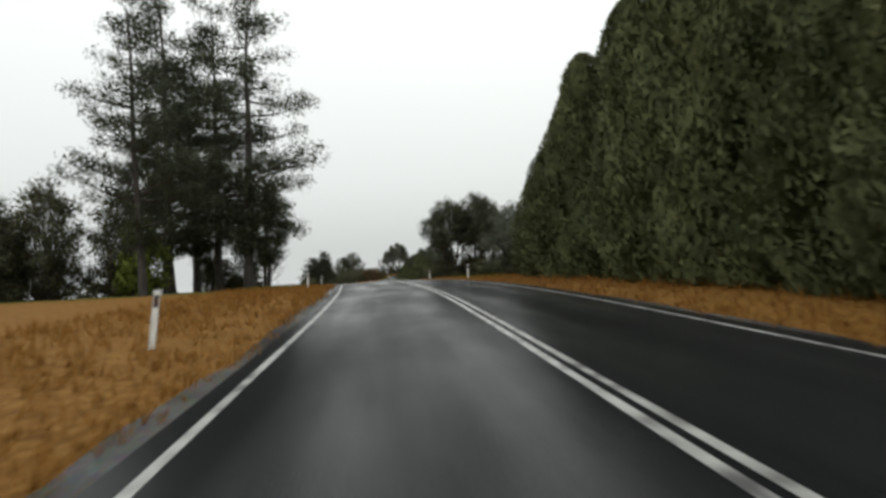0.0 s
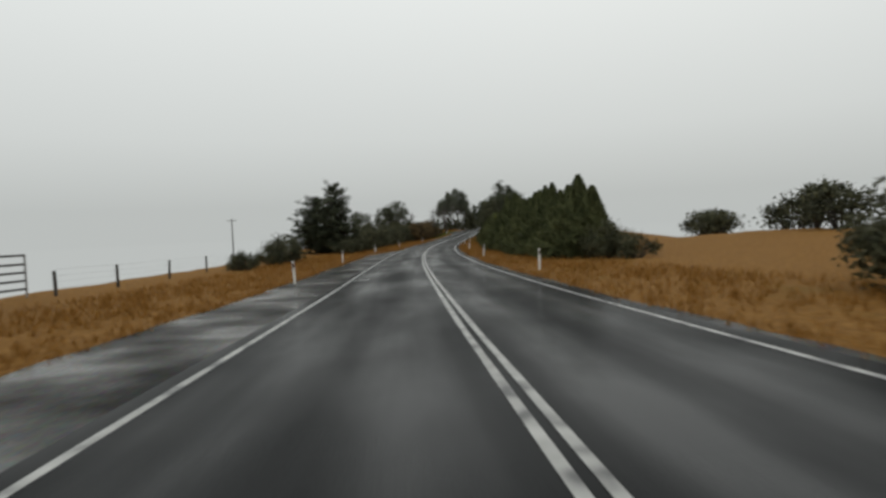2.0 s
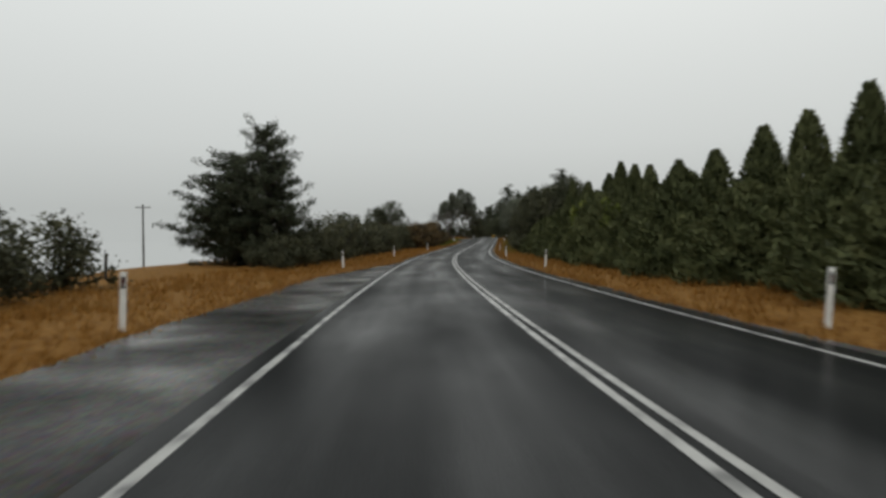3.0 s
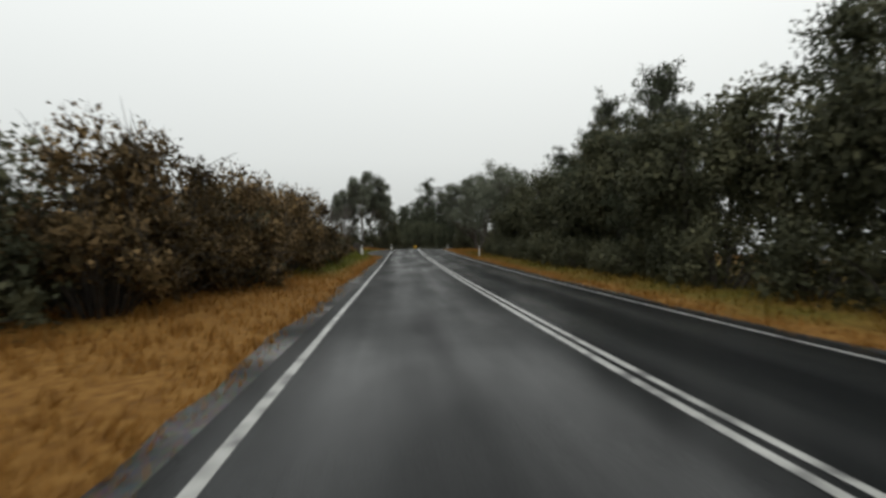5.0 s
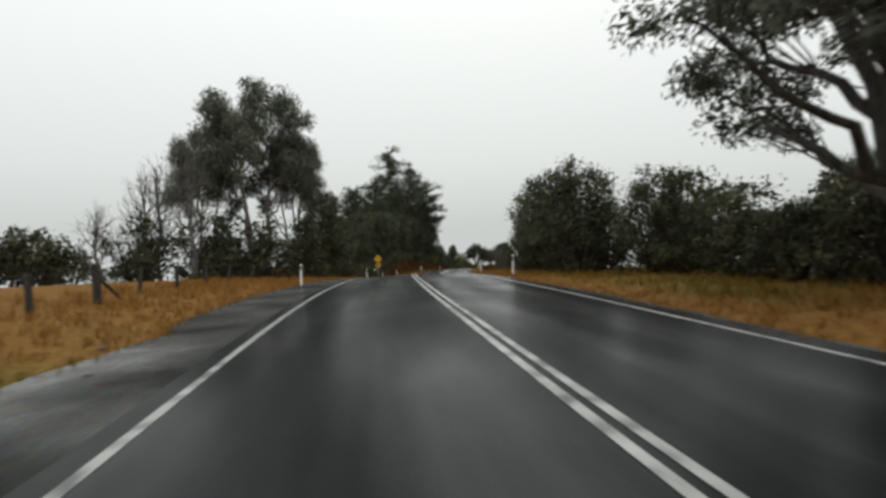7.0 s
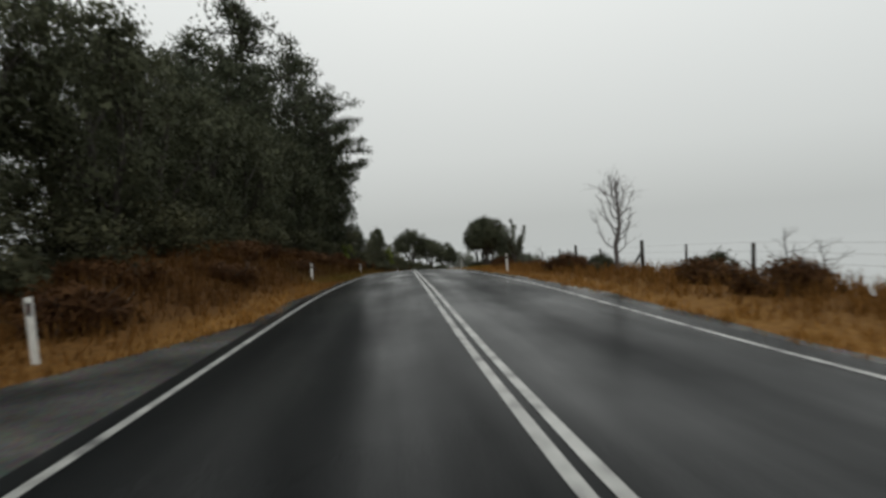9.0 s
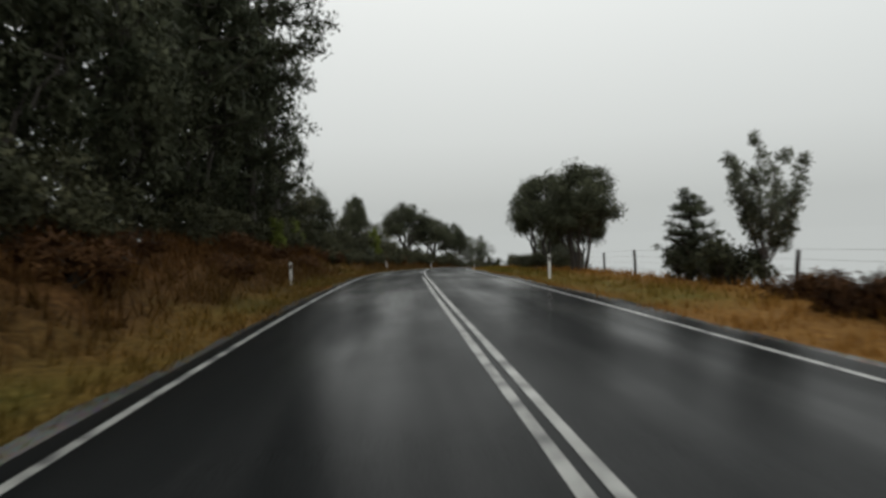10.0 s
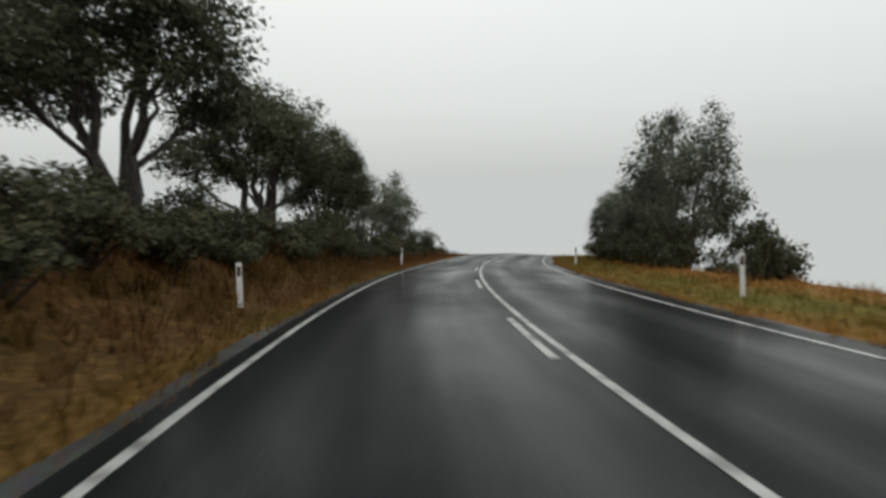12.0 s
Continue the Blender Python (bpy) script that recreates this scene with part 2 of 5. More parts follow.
STATIONS = [
    (1.77, 0.21, 0.07), (-0.91, 18.75, 0.66), (-4.5, 37.09, 0.85), (-8.46, 55.3, 0.68), (-12.09, 73.53, 0.24),
    (-15.42, 91.74, -0.25), (-18.54, 109.85, -0.56), (-21.21, 127.86, -0.71), (-23.29, 145.9, -0.78), (-24.57, 164.04, -0.76),
    (-25.1, 182.31, -0.64), (-25.16, 200.66, -0.4), (-25.1, 219.07, -0.04), (-25.05, 237.43, 0.42), (-24.85, 255.69, 0.93),
    (-24.13, 273.85, 1.22), (-22.55, 291.84, 1.05), (-19.84, 309.63, 0.33), (-16.14, 327.16, -0.46), (-11.91, 344.48, -0.33),
    (-7.39, 361.63, -0.52), (-2.75, 378.63, -0.89), (2.21, 395.3, -1.51), (8.06, 411.42, -2.34), (15.49, 426.69, -3.26),
    (24.85, 440.84, -4.38), (35.91, 453.74, -5.57), (48.46, 465.22, -6.58), (62.3, 475.08, -7.32), (77.25, 483.18, -7.8),
    (93.07, 489.4, -8.05),
]

# ---- the line of the road, in metres along it (s) and across it (off, right is positive) ----
def road_line():
    p = np.array(STATIONS)
    e = np.vstack([2 * p[0] - p[1], p, 2 * p[-1] - p[-2]])
    u = np.arange(18)[:, None] / 18
    out = []
    for i in range(len(p) - 1):
        a, b, c, d = e[i:i + 4]
        out.append(0.5 * (2 * b + (c - a) * u + (2 * a - 5 * b + 4 * c - d) * u ** 2 + (3 * b - a - 3 * c + d) * u ** 3))
    out = np.vstack(out + [p[-1:]])
    first, last = out[1] - out[0], out[-1] - out[-2]
    first, last = first / np.hypot(*first[:2]), last / np.hypot(*last[:2]) * (1, 1, 0)
    before = out[0] - first * np.arange(90, 0, -1)[:, None]
    after = out[-1] + last * np.arange(1, 120)[:, None]
    return np.vstack([before, out, after])


LINE = road_line()
DIRS = np.gradient(LINE, axis=0)[:, :2]
DIRS /= np.hypot(*DIRS.T)[:, None]
SIDE = np.stack([DIRS[:, 1], -DIRS[:, 0]], 1)
ALONG = np.concatenate([[0], np.cumsum(np.hypot(*np.diff(LINE[:, :2], axis=0).T))])
ALONG -= ALONG[90]


def cross(off):
    return np.where(off < 0, np.maximum(off, -3.6) * 0.039, -0.028 * np.minimum(off, 3.6))


def span(s, a, b, soft):
    return np.clip((s - a) / soft, 0, 1) * np.clip((b - s) / soft, 0, 1)


def smooth(x):
    x = np.clip(x, 0, 1)
    return x * x * (3 - 2 * x)


def verge(s, off):
    """Height of the ground over the road's own plane."""
    z = np.zeros(np.broadcast(s, off).shape)
    # cutting above the road
    z = z + 1.8 * span(s, 338, 470, 14) * smooth((-off - 5.2) / 4.0)
    # hillsides that fall away from the road
    z = z - (0.24 * span(s, 318, 900, 22) + 0.25 * span(s, 400, 900, 40)) * np.clip(off - 8.8, 0, 110)
    z = z - 0.05 * span(s, 60, 250, 10) * np.clip(-off - 17, 0, 150) - 0.16 * span(s, 60, 150, 12) * np.clip(-off - 19.5, 0, 150)
    z = z - 0.17 * span(s, 130, 262, 12) * np.clip(-off - 24, 0, 150)
    z = z - 0.13 * span(s, -200, 70, 10) * np.clip(-off - 27, 0, 150)
    z = z - 0.16 * span(s, 240, 900, 10) * np.clip(-off - 34, 0, 150)
    z = z - 0.16 * span(s, -200, 330, 10) * np.clip(off - 34, 0, 150)
    # rough paddock rising behind the scrub
    z = z + 1.1 * span(s, 62, 150, 25) * smooth((off - 9) / 25)
    # paddock
    z = z + 0.35 * span(s, 255, 310, 12) * smooth((-off - 6) / 8)
    return z


def far_ground(s, off):
    return cross(off) + verge(s, off)


def at(s, off, h=0.0):
    i = np.interp(s, ALONG, np.arange(len(ALONG)))
    k = np.arange(len(ALONG))
    x = np.interp(i, k, LINE[:, 0]) + np.interp(i, k, SIDE[:, 0]) * off
    y = np.interp(i, k, LINE[:, 1]) + np.interp(i, k, SIDE[:, 1]) * off
    z = np.interp(i, k, LINE[:, 2]) + far_ground(np.asarray(s, float), np.asarray(off, float)) + h
    return np.stack(np.broadcast_arrays(x, y, z), -1)


def heading(s):
    i = int(np.argmin(abs(ALONG - s)))
    return math.atan2(-DIRS[i, 0], DIRS[i, 1])


def greenness(s, off):
    g = 0.75 * span(s, 34, 76, 8) * smooth((-off - 5.5) / 2)
    g = g + 0.75 * span(s, 206, 268, 8) * span(-off, 4.6, 9, 1)
    g = g + 0.42 * span(s, 372, 540, 10) * span(off, 3.5, 7.5, 1) + 0.42 * span(s, 352, 470, 10) * span(-off, 3.2, 7.5, 0.8)
    g = g + 0.25 * span(s, -90, 12, 5) * span(-off, 6, 12, 2)
    g = g + 0.6 * span(s, 36, 62, 5) * smooth((off - 5) / 1.5)
    # right verge: darker green turf also paints in the shade under the trees
    g = g + 0.4 * span(s, 170, 262, 10) * smooth((off - 3.8) / 2) + 0.3 * span(s, 262, 300, 10) * smooth((off - 4) / 2)
    return g * (1 - smooth((abs(off) - 16 - 5 * np.sin(s * 0.21)) / 22))


def rust_and_shade(s, off):
    # left terms mix bracken brown with painted tree shade; right term is bracken
    r = 0.4 * span(s, 345, 520, 14) * span(-off, 3.2, 5.2, 0.5) + 0.85 * span(s, 332, 414, 12) * smooth((-off - 4.7) / 1.2) + 0.8 * span(s, 408, 540, 10) * smooth((-off - 4.0) / 1.4) + 0.5 * span(s, 330, 376, 8) * smooth((off - 4.4) / 1.5)
    return np.minimum(r, 0.9) * (1 - smooth((abs(off) - 14 - 4 * np.sin(s * 0.17)) / 16))


def mesh_of(name, verts, faces, material, smooth_shade=False):
    me = bpy.data.meshes.new(name)
    me.from_pydata([tuple(v) for v in np.asarray(verts).tolist()], [], [tuple(f) for f in faces])
    me.materials.append(material)
    if smooth_shade:
        me.polygons.foreach_set("use_smooth", [True] * len(me.polygons))
    me.update()
    return me


def part(name, me, parent, label=""):
    ob = new(name, me)
    ob.parent = parent
    return tagged(ob, label)


def strip(name, ss, offs, lift, material, uv=False):
    """A ribbon along the road: offs holds one row of offsets for each s."""
    offs = np.asarray(offs, float)
    if offs.ndim == 1:
        offs = np.broadcast_to(offs, (len(ss), len(offs)))
    s2 = np.broadcast_to(np.asarray(ss, float)[:, None], offs.shape)
    v = at(s2, offs, 0.0)
    v[..., 2] = v[..., 2] - verge(s2, offs) + lift
    rows, cols = offs.shape
    i = np.arange((rows - 1) * cols).reshape(rows - 1, cols)[:, :-1].ravel()
    f = np.stack([i, i + 1, i + cols + 1, i + cols], 1)
    me = mesh_of(name, v.reshape(-1, 3), f.tolist(), material, True)
    if uv:
        lay = me.uv_layers.new(name="road")
        idx = np.empty(len(me.loops), int)
        me.loops.foreach_get("vertex_index", idx)
        co = np.stack([offs.ravel(), s2.ravel()], 1)[idx]
        lay.data.foreach_set("uv", co.ravel())
    return me


def wobble(s, seed, amp):
    return amp * (np.sin(s * 0.53 + seed) + 0.6 * np.sin(s * 1.31 + 2 * seed) + 0.5 * np.sin(s * 2.9 + 3 * seed)) / 2


def shoulder_edge(s, side):
    if side < 0:
        w = 4.08 + 2.1 * span(s, 46, 150, 14) + 2.1 * span(s, 236, 268, 8) + 1.6 * span(s, 262, 300, 8) + 2.0 * span(s, 322, 342, 6) + 0.12 * span(s, 190, 238, 8) - 0.12 * span(s, 344, 560, 6)
    else:
        w = 3.98 + 0.12 * span(s, 330, 372, 8)
    return w + wobble(s, 1.0 + side, 0.14)


# ---- ground: one sheet out to the horizon ----
def axis(lo, hi, step, far):
    mid = np.arange(lo, hi + 0.01, step)
    grow = step * np.cumsum(1.22 ** np.arange(1, 60))
    grow = grow[grow < far]
    return np.concatenate([(lo - grow)[::-1], mid, hi + grow])


def nearest(px, py):
    """s, off and road height for many points, by the nearest piece of the line."""
    s, off, z0 = np.empty(len(px)), np.empty(len(px)), np.empty(len(px))
    step = 4
    lx, ly = LINE[::step, 0], LINE[::step, 1]
    for a in range(0, len(px), 20000):
        q = slice(a, a + 20000)
        d = (px[q, None] - lx) ** 2 + (py[q, None] - ly) ** 2
        i = np.argmin(d, 1) * step
        dx, dy = px[q] - LINE[i, 0], py[q] - LINE[i, 1]
        t = dx * DIRS[i, 0] + dy * DIRS[i, 1]
        s[q], off[q] = ALONG[i] + np.clip(t, -60, 60), dx * SIDE[i, 0] + dy * SIDE[i, 1]
        j = np.clip(np.round(i + t).astype(int), 0, len(LINE) - 1)
        z0[q] = LINE[j, 2]
    return s, off, z0


def build_ground():
    gx, gy = axis(-75, 60, 1.5, 3200), axis(-60, 520, 2.2, 3200)
    x, y = np.meshgrid(gx, gy)
    shape = x.shape
    x, y = x.ravel(), y.ravel()
    s, off, z0 = nearest(x, y)
    z = z0 + far_ground(s, off)
    far = smooth((abs(off) - 130) / 420)
    z = z * (1 - far) - far * 110.0
    # kept under the sealed strip, and uneven beyond it
    edge = np.where(off < 0, shoulder_edge(s, -1), shoulder_edge(s, 1))
    z = z - 0.14 * (1 - smooth((abs(off) - edge + 0.5) / 0.9)) - 0.02
    lump = np.sin(x * 0.9 + 1.3 * np.sin(y * 0.37)) * np.sin(y * 0.8 + np.sin(x * 0.5)) * 0.07
    z = z + lump * smooth((abs(off) - edge - 0.6) / 3)
    rows, cols = shape
    i = np.arange((rows - 1) * cols).reshape(rows - 1, cols)[:, :-1].ravel()
    f = np.stack([i, i + 1, i + cols + 1, i + cols], 1)
    me = mesh_of("ground", np.stack([x, y, z], 1), f.tolist(), M_TURF, True)
    a = me.attributes.new("green", "FLOAT", "POINT")
    a.data.foreach_set("value", greenness(s, off))
    a = me.attributes.new("rust", "FLOAT", "POINT")
    a.data.foreach_set("value", rust_and_shade(s, off))
    tagged(new("ground", me), "rough verge and paddock of wet straw-coloured grass", "ground", kind="structure")


build_ground()

# ---- glowing ring that stands in for haze and closes the distance ----
def build_haze_ring():
    n = 96
    a = np.arange(n) * 2 * math.pi / n
    c, q = np.cos(a), np.sin(a)
    x, y = -45 + 125 * np.sign(c) * abs(c) ** 0.6, 192 + 312 * np.sign(q) * abs(q) ** 0.6
    v = np.vstack([np.stack([x, y, np.full(n, z)], 1) for z in (-70.0, 0.2)] + [np.stack([x * 1.04, y * 1.02, np.full(n, z)], 1) for z in (0.2, -70.0)])
    f = [(r * n + i, r * n + (i + 1) % n, ((r + 1) % 4) * n + (i + 1) % n, ((r + 1) % 4) * n + i) for r in range(4) for i in range(n)]
    tagged(new("backdrop", mesh_of("backdrop", v, f, M_HAZE_GLOW)), "pale grey glowing backdrop standing in for distant haze", "backdrop", kind="structure")


build_haze_ring()

# ---- the sealed road, its shoulders and its painted lines ----
S_ALL = np.arange(-80, 530, 1.0)
road = tagged(new("road", strip("road", S_ALL, np.linspace(-3.75, 3.75, 13), 0.0, M_ROAD, True)),
              "wet dark asphalt two-lane country road", "road", kind="structure")


for side in (-1, 1):
    outer = shoulder_edge(S_ALL, side)
    cols = np.linspace(0, 1, 7)[None, :]
    offs = side * (3.6 + (outer[:, None] - 3.6) * cols)
    if side < 0:
        offs = offs[:, ::-1]
    me = strip("shoulder", S_ALL, offs, -0.012, M_GRAVEL)
    tagged(new("shoulder", me), "wet grey gravel road shoulder", "shoulder", kind="structure")


def line_strip(s0, s1, c, w, label, paint=None):
    ss = np.arange(s0, s1 + 0.01, min(1.0, (s1 - s0) / 2))
    offs = np.stack([c - w / 2 + wobble(ss, 4 + c, 0.008), c + w / 2 + wobble(ss, 5 + c, 0.008)], 1)
    ob = new("lane_line", strip("lane_line", ss, offs, 0.006, paint or M_PAINT))
    return tagged(ob, label, "road marking", "painted road lines", "structure")


line_strip(-80, 530, -3.44, 0.11, "worn white painted edge line on wet asphalt")
line_strip(-80, 530, 3.27, 0.11, "worn white painted edge line on wet asphalt")
line_strip(-80, 530, 0.05, 0.095, "solid white painted centre line on wet asphalt")
line_strip(-80, 391, -0.13, 0.095, "solid white painted centre line on wet asphalt")
for s0 in np.arange(397.7, 525, 8.57):
    line_strip(s0 - 0.5, s0 + 2.7, -0.14, 0.095, "short white painted centre dash on wet asphalt")


# ---- plants ----
RNG = np.random.RandomState(7)


def tube(points, radii, sides=6):
    """A tapered limb through points; returns vertices and faces."""
    p = np.asarray(points, float)
    d = np.gradient(p, axis=0)
    d /= np.linalg.norm(d, axis=1)[:, None] + 1e-9
    ref = np.where(abs(d[:, 2:3]) > 0.9, np.array([[1.0, 0, 0]]), np.array([[0, 0, 1.0]]))
    u = np.cross(d, ref)
    u /= np.linalg.norm(u, axis=1)[:, None] + 1e-9
    v = np.cross(d, u)
    a = np.arange(sides) * 2 * math.pi / sides
    ring = p[:, None] + np.asarray(radii)[:, None, None] * (np.cos(a)[None, :, None] * u[:, None] + np.sin(a)[None, :, None] * v[:, None])
    f = []
    for i in range(len(p) - 1):
        for k in range(sides):
            k2 = (k + 1) % sides
            f.append((i * sides + k, i * sides + k2, (i + 1) * sides + k2, (i + 1) * sides + k))
    return ring.reshape(-1, 3), f


def join(pieces):
    vs, fs, n = [], [], 0
    for v, f in pieces:
        vs.append(v)
        fs += [tuple(i + n for i in q) for q in f]
        n += len(v)
    return np.vstack(vs), fs


def bend(a, b, sag, k=5):
    a, b = np.asarray(a, float), np.asarray(b, float)
    t = np.linspace(0, 1, k)[:, None]
    mid = a * (1 - t) + b * t
    mid[:, 2] += sag * np.sin(t[:, 0] * math.pi)
    return mid


def leaves(centres, radii, per, length, width, droop, rng, heart=None, core=14):
    """Many small pointed leaves in clumps, round a few broad sprays in the heart of each; radii holds a row of three for each clump. Each leaf's normal leans out of its clump and out of the crown."""
    n = len(centres) * per
    c = np.repeat(np.asarray(centres, float), per, 0)
    r = np.repeat(np.asarray(radii, float), per, 0)
    d = rng.normal(size=(n, 3))
    d /= np.linalg.norm(d, axis=1)[:, None]
    p = c + d * r * (rng.uniform(0.05, 1, (n, 1)) ** 0.55)
    a = d * 0.6 + rng.normal(size=(n, 3)) * 0.7
    a[:, 2] -= droop
    a /= np.linalg.norm(a, axis=1)[:, None]
    b = np.cross(a, rng.normal(size=(n, 3)))
    b /= np.linalg.norm(b, axis=1)[:, None]
    k = rng.uniform(0.6, 1.35, (n, 1))
    a, b = a * k * length / 2, b * k * width / 2
    tri = np.stack([p - a * 0.8 + b, p + a, p - a * 0.8 - b], 1)
    heart = np.mean(np.asarray(centres, float), axis=0) if heart is None else heart
    out = p - heart
    out /= np.linalg.norm(out, axis=1)[:, None] + 1e-6
    lean = 0.75 * d + 0.8 * out + rng.normal(size=(n, 3)) * 0.28 + (0, 0, 0.12)
    m = len(centres) * core
    if m:
        c, r = np.repeat(np.asarray(centres, float), core, 0), np.repeat(np.asarray(radii, float), core, 0)
        q = c + rng.normal(size=(m, 3)) * r * 0.26
        a = rng.normal(size=(m, 3))
        a /= np.linalg.norm(a, axis=1)[:, None]
        b = np.cross(a, rng.normal(size=(m, 3)))
        b /= np.linalg.norm(b, axis=1)[:, None]
        a, b = a * r * 0.2, b * r * 0.13
        tri = np.concatenate([tri, np.stack([q - a * 0.8 + b, q + a, q - a * 0.8 - b], 1)])
        out = q - heart
        lean = np.concatenate([lean, out / (np.linalg.norm(out, axis=1)[:, None] + 1e-6) + rng.normal(size=(m, 3)) * 0.3])
    return leaf_shape(tri, lean)


def leaf_shape(tri, lean):
    """Vertices, faces and normals of leaves whose faces are turned the way that they lean."""
    lean = lean / (np.linalg.norm(lean, axis=1)[:, None] + 1e-6)
    flat = np.cross(tri[:, 1] - tri[:, 0], tri[:, 2] - tri[:, 0])
    wrong = np.einsum("ij,ij->i", flat, lean) < 0
    tri[wrong] = tri[wrong][:, ::-1]
    return tri.reshape(-1, 3), np.arange(len(tri) * 3).reshape(-1, 3).tolist(), np.repeat(lean, 3, 0)


def leaf_mesh(name, shape, material):
    v, f, n = shape
    me = mesh_of(name, v, f, material, True)
    me.normals_split_custom_set_from_vertices(n.tolist())
    return me


def plant_root(name, trunk, crown, label, category):
    root = new(name)
    root.empty_display_size = 0.5
    if trunk is not None:
        part("trunk", trunk, root)
    if crown is not None:
        part("crown", crown, root)
    return tagged(root, label, category)


def spread_points(n, w, d, z0, z1, shape, rng, fill=0.45):
    """Clump centres inside an outline of width w, depth d, from z0 to z1."""
    pts = []
    ph = rng.uniform(0, 6.28, 3)
    while len(pts) < n:
        q = rng.uniform(-1, 1, 3)
        h = (q[2] + 1) / 2
        turn = math.atan2(q[1], q[0])
        lobe = 0.9 + 0.14 * math.sin(3 * turn + ph[0] + 3 * h) + 0.1 * math.sin(5 * turn + ph[1] - 7 * h) + 0.06 * math.sin(2 * turn + ph[2] + 13 * h)
        if shape == "dome":
            lim = math.sqrt(max(0.0, 1 - max(0.0, (h - 0.25) / 0.75) ** 2)) * (0.75 + 0.25 * min(1, h / 0.25))
        elif shape == "umbrella":
            lim = math.sqrt(max(0.0, 1 - max(0.0, (h - 0.3) / 0.7) ** 2)) * (0.7 + 0.3 * min(1, h / 0.3))
            if h < 0.5 * (1 - math.hypot(q[0], q[1]) ** 1.5) - 0.08:
                continue
        elif shape == "parasol":
            lim = math.sqrt(max(0.0, 1 - max(0.0, (h - 0.25) / 0.75) ** 3)) * (0.8 + 0.2 * min(1, h / 0.25))
            if h < 0.78 * (1 - math.hypot(q[0], q[1]) ** 1.6) - 0.04:
                continue
        elif shape == "mound":
            lim = math.sqrt(max(0.0, 1 - h * h))
        else:
            lim = math.sqrt(max(0.0, 1 - q[2] * q[2]))
        lim *= lobe
        r = math.hypot(q[0], q[1])
        if r > lim or (r < lim * fill and 0.1 < h < 0.8 and rng.rand() < 0.7):
            continue
        pts.append((q[0] * w / 2, q[1] * d / 2, z0 + h * (z1 - z0)))
    return np.array(pts)


def make_tree(name, h, w, base, clumps, cr, per, leaf, lm, bm, label, shape="dome", stems=1, seed=1, droop=0.5, trunk_r=0.22, limb=0.5):
    """A broad-leaved tree: stems that fork into limbs, each limb carrying a clump of leaves."""
    rng = np.random.RandomState(seed)
    pts = spread_points(clumps, w - 1.4 * cr, w - 1.4 * cr, base + cr * 0.6, h - cr * 0.75, shape, rng)
    bits = []
    heads = []
    for i in range(stems):
        a = 2 * math.pi * i / stems + rng.rand()
        foot = np.array([math.cos(a), math.sin(a), 0]) * (0.0 if stems == 1 else 0.35 + 0.2 * rng.rand())
        top = np.array([math.cos(a) * w * 0.16 * (stems > 1), math.sin(a) * w * 0.16 * (stems > 1), h * 0.72])
        line = bend(foot, top, 0, 7)
        line[1:-1] += rng.normal(size=(5, 3)) * (0.12, 0.12, 0)
        r = trunk_r / math.sqrt(stems)
        rad = np.linspace(r, r * 0.3, 7)
        rad[0] *= 1.35
        foot[2] = -0.3
        line[0] = foot
        bits.append(tube(line, rad, 8))
        heads.append(line)
    # main limbs grow from the stems to the middle of each group of clumps, twigs from there to the clumps
    pts = np.asarray(pts, float)
    chosen = [0]
    gap = np.linalg.norm(pts - pts[0], axis=1)
    while len(chosen) < max(4, clumps // 11):
        chosen.append(int(np.argmax(gap)))
        gap = np.minimum(gap, np.linalg.norm(pts - pts[chosen[-1]], axis=1))
    owner = np.argmin(np.linalg.norm(pts[:, None] - pts[chosen][None], axis=2), axis=1)
    r0 = trunk_r * limb / math.sqrt(stems)
    for g in range(len(chosen)):
        mine = pts[owner == g]
        if not len(mine):
            continue
        mid = mine.mean(axis=0) - (0, 0, cr * 0.3)
        line = min(heads, key=lambda q: np.hypot(*(q[-1] - mid)[:2]))
        zf = max(base * 0.55, min(h * 0.66, mid[2] - 0.6 * math.hypot(mid[0], mid[1]) - 0.6))
        k = zf / (h * 0.72) * 6
        i = int(min(5, k))
        start = line[i] * (1 - (k - i)) + line[i + 1] * (k - i)
        q = bend(start, mid, 0.3 * rng.uniform(-1, 0.3), 8)
        q[1:-1] += rng.normal(size=(6, 3)) * 0.025 * np.linalg.norm(mid - start)
        bits.append(tube(q, np.linspace(r0, 0.03, 8), 5))
        for p in mine:
            j = int(rng.randint(3, 8))
            t = bend(q[j], p, 0.15 * rng.uniform(-1, 0.5), 4)
            t[1:-1] += rng.normal(size=(2, 3)) * 0.08
            bits.append(tube(t, np.linspace(0.035, 0.01, 4), 3))
    v, f = join(bits)
    trunk = mesh_of("trunk", v, f, bm, True)
    rr = cr * rng.uniform(0.8, 1.2, (len(pts), 1)) * np.array([[1.1, 1.1, 0.82]])
    crown = leaves(pts, rr, per, leaf[0], leaf[1], droop, rng, np.array([0, 0, base + 0.25 * (h - base)]))
    return plant_root(name, trunk, leaf_mesh("crown", crown, lm), label, "tree")


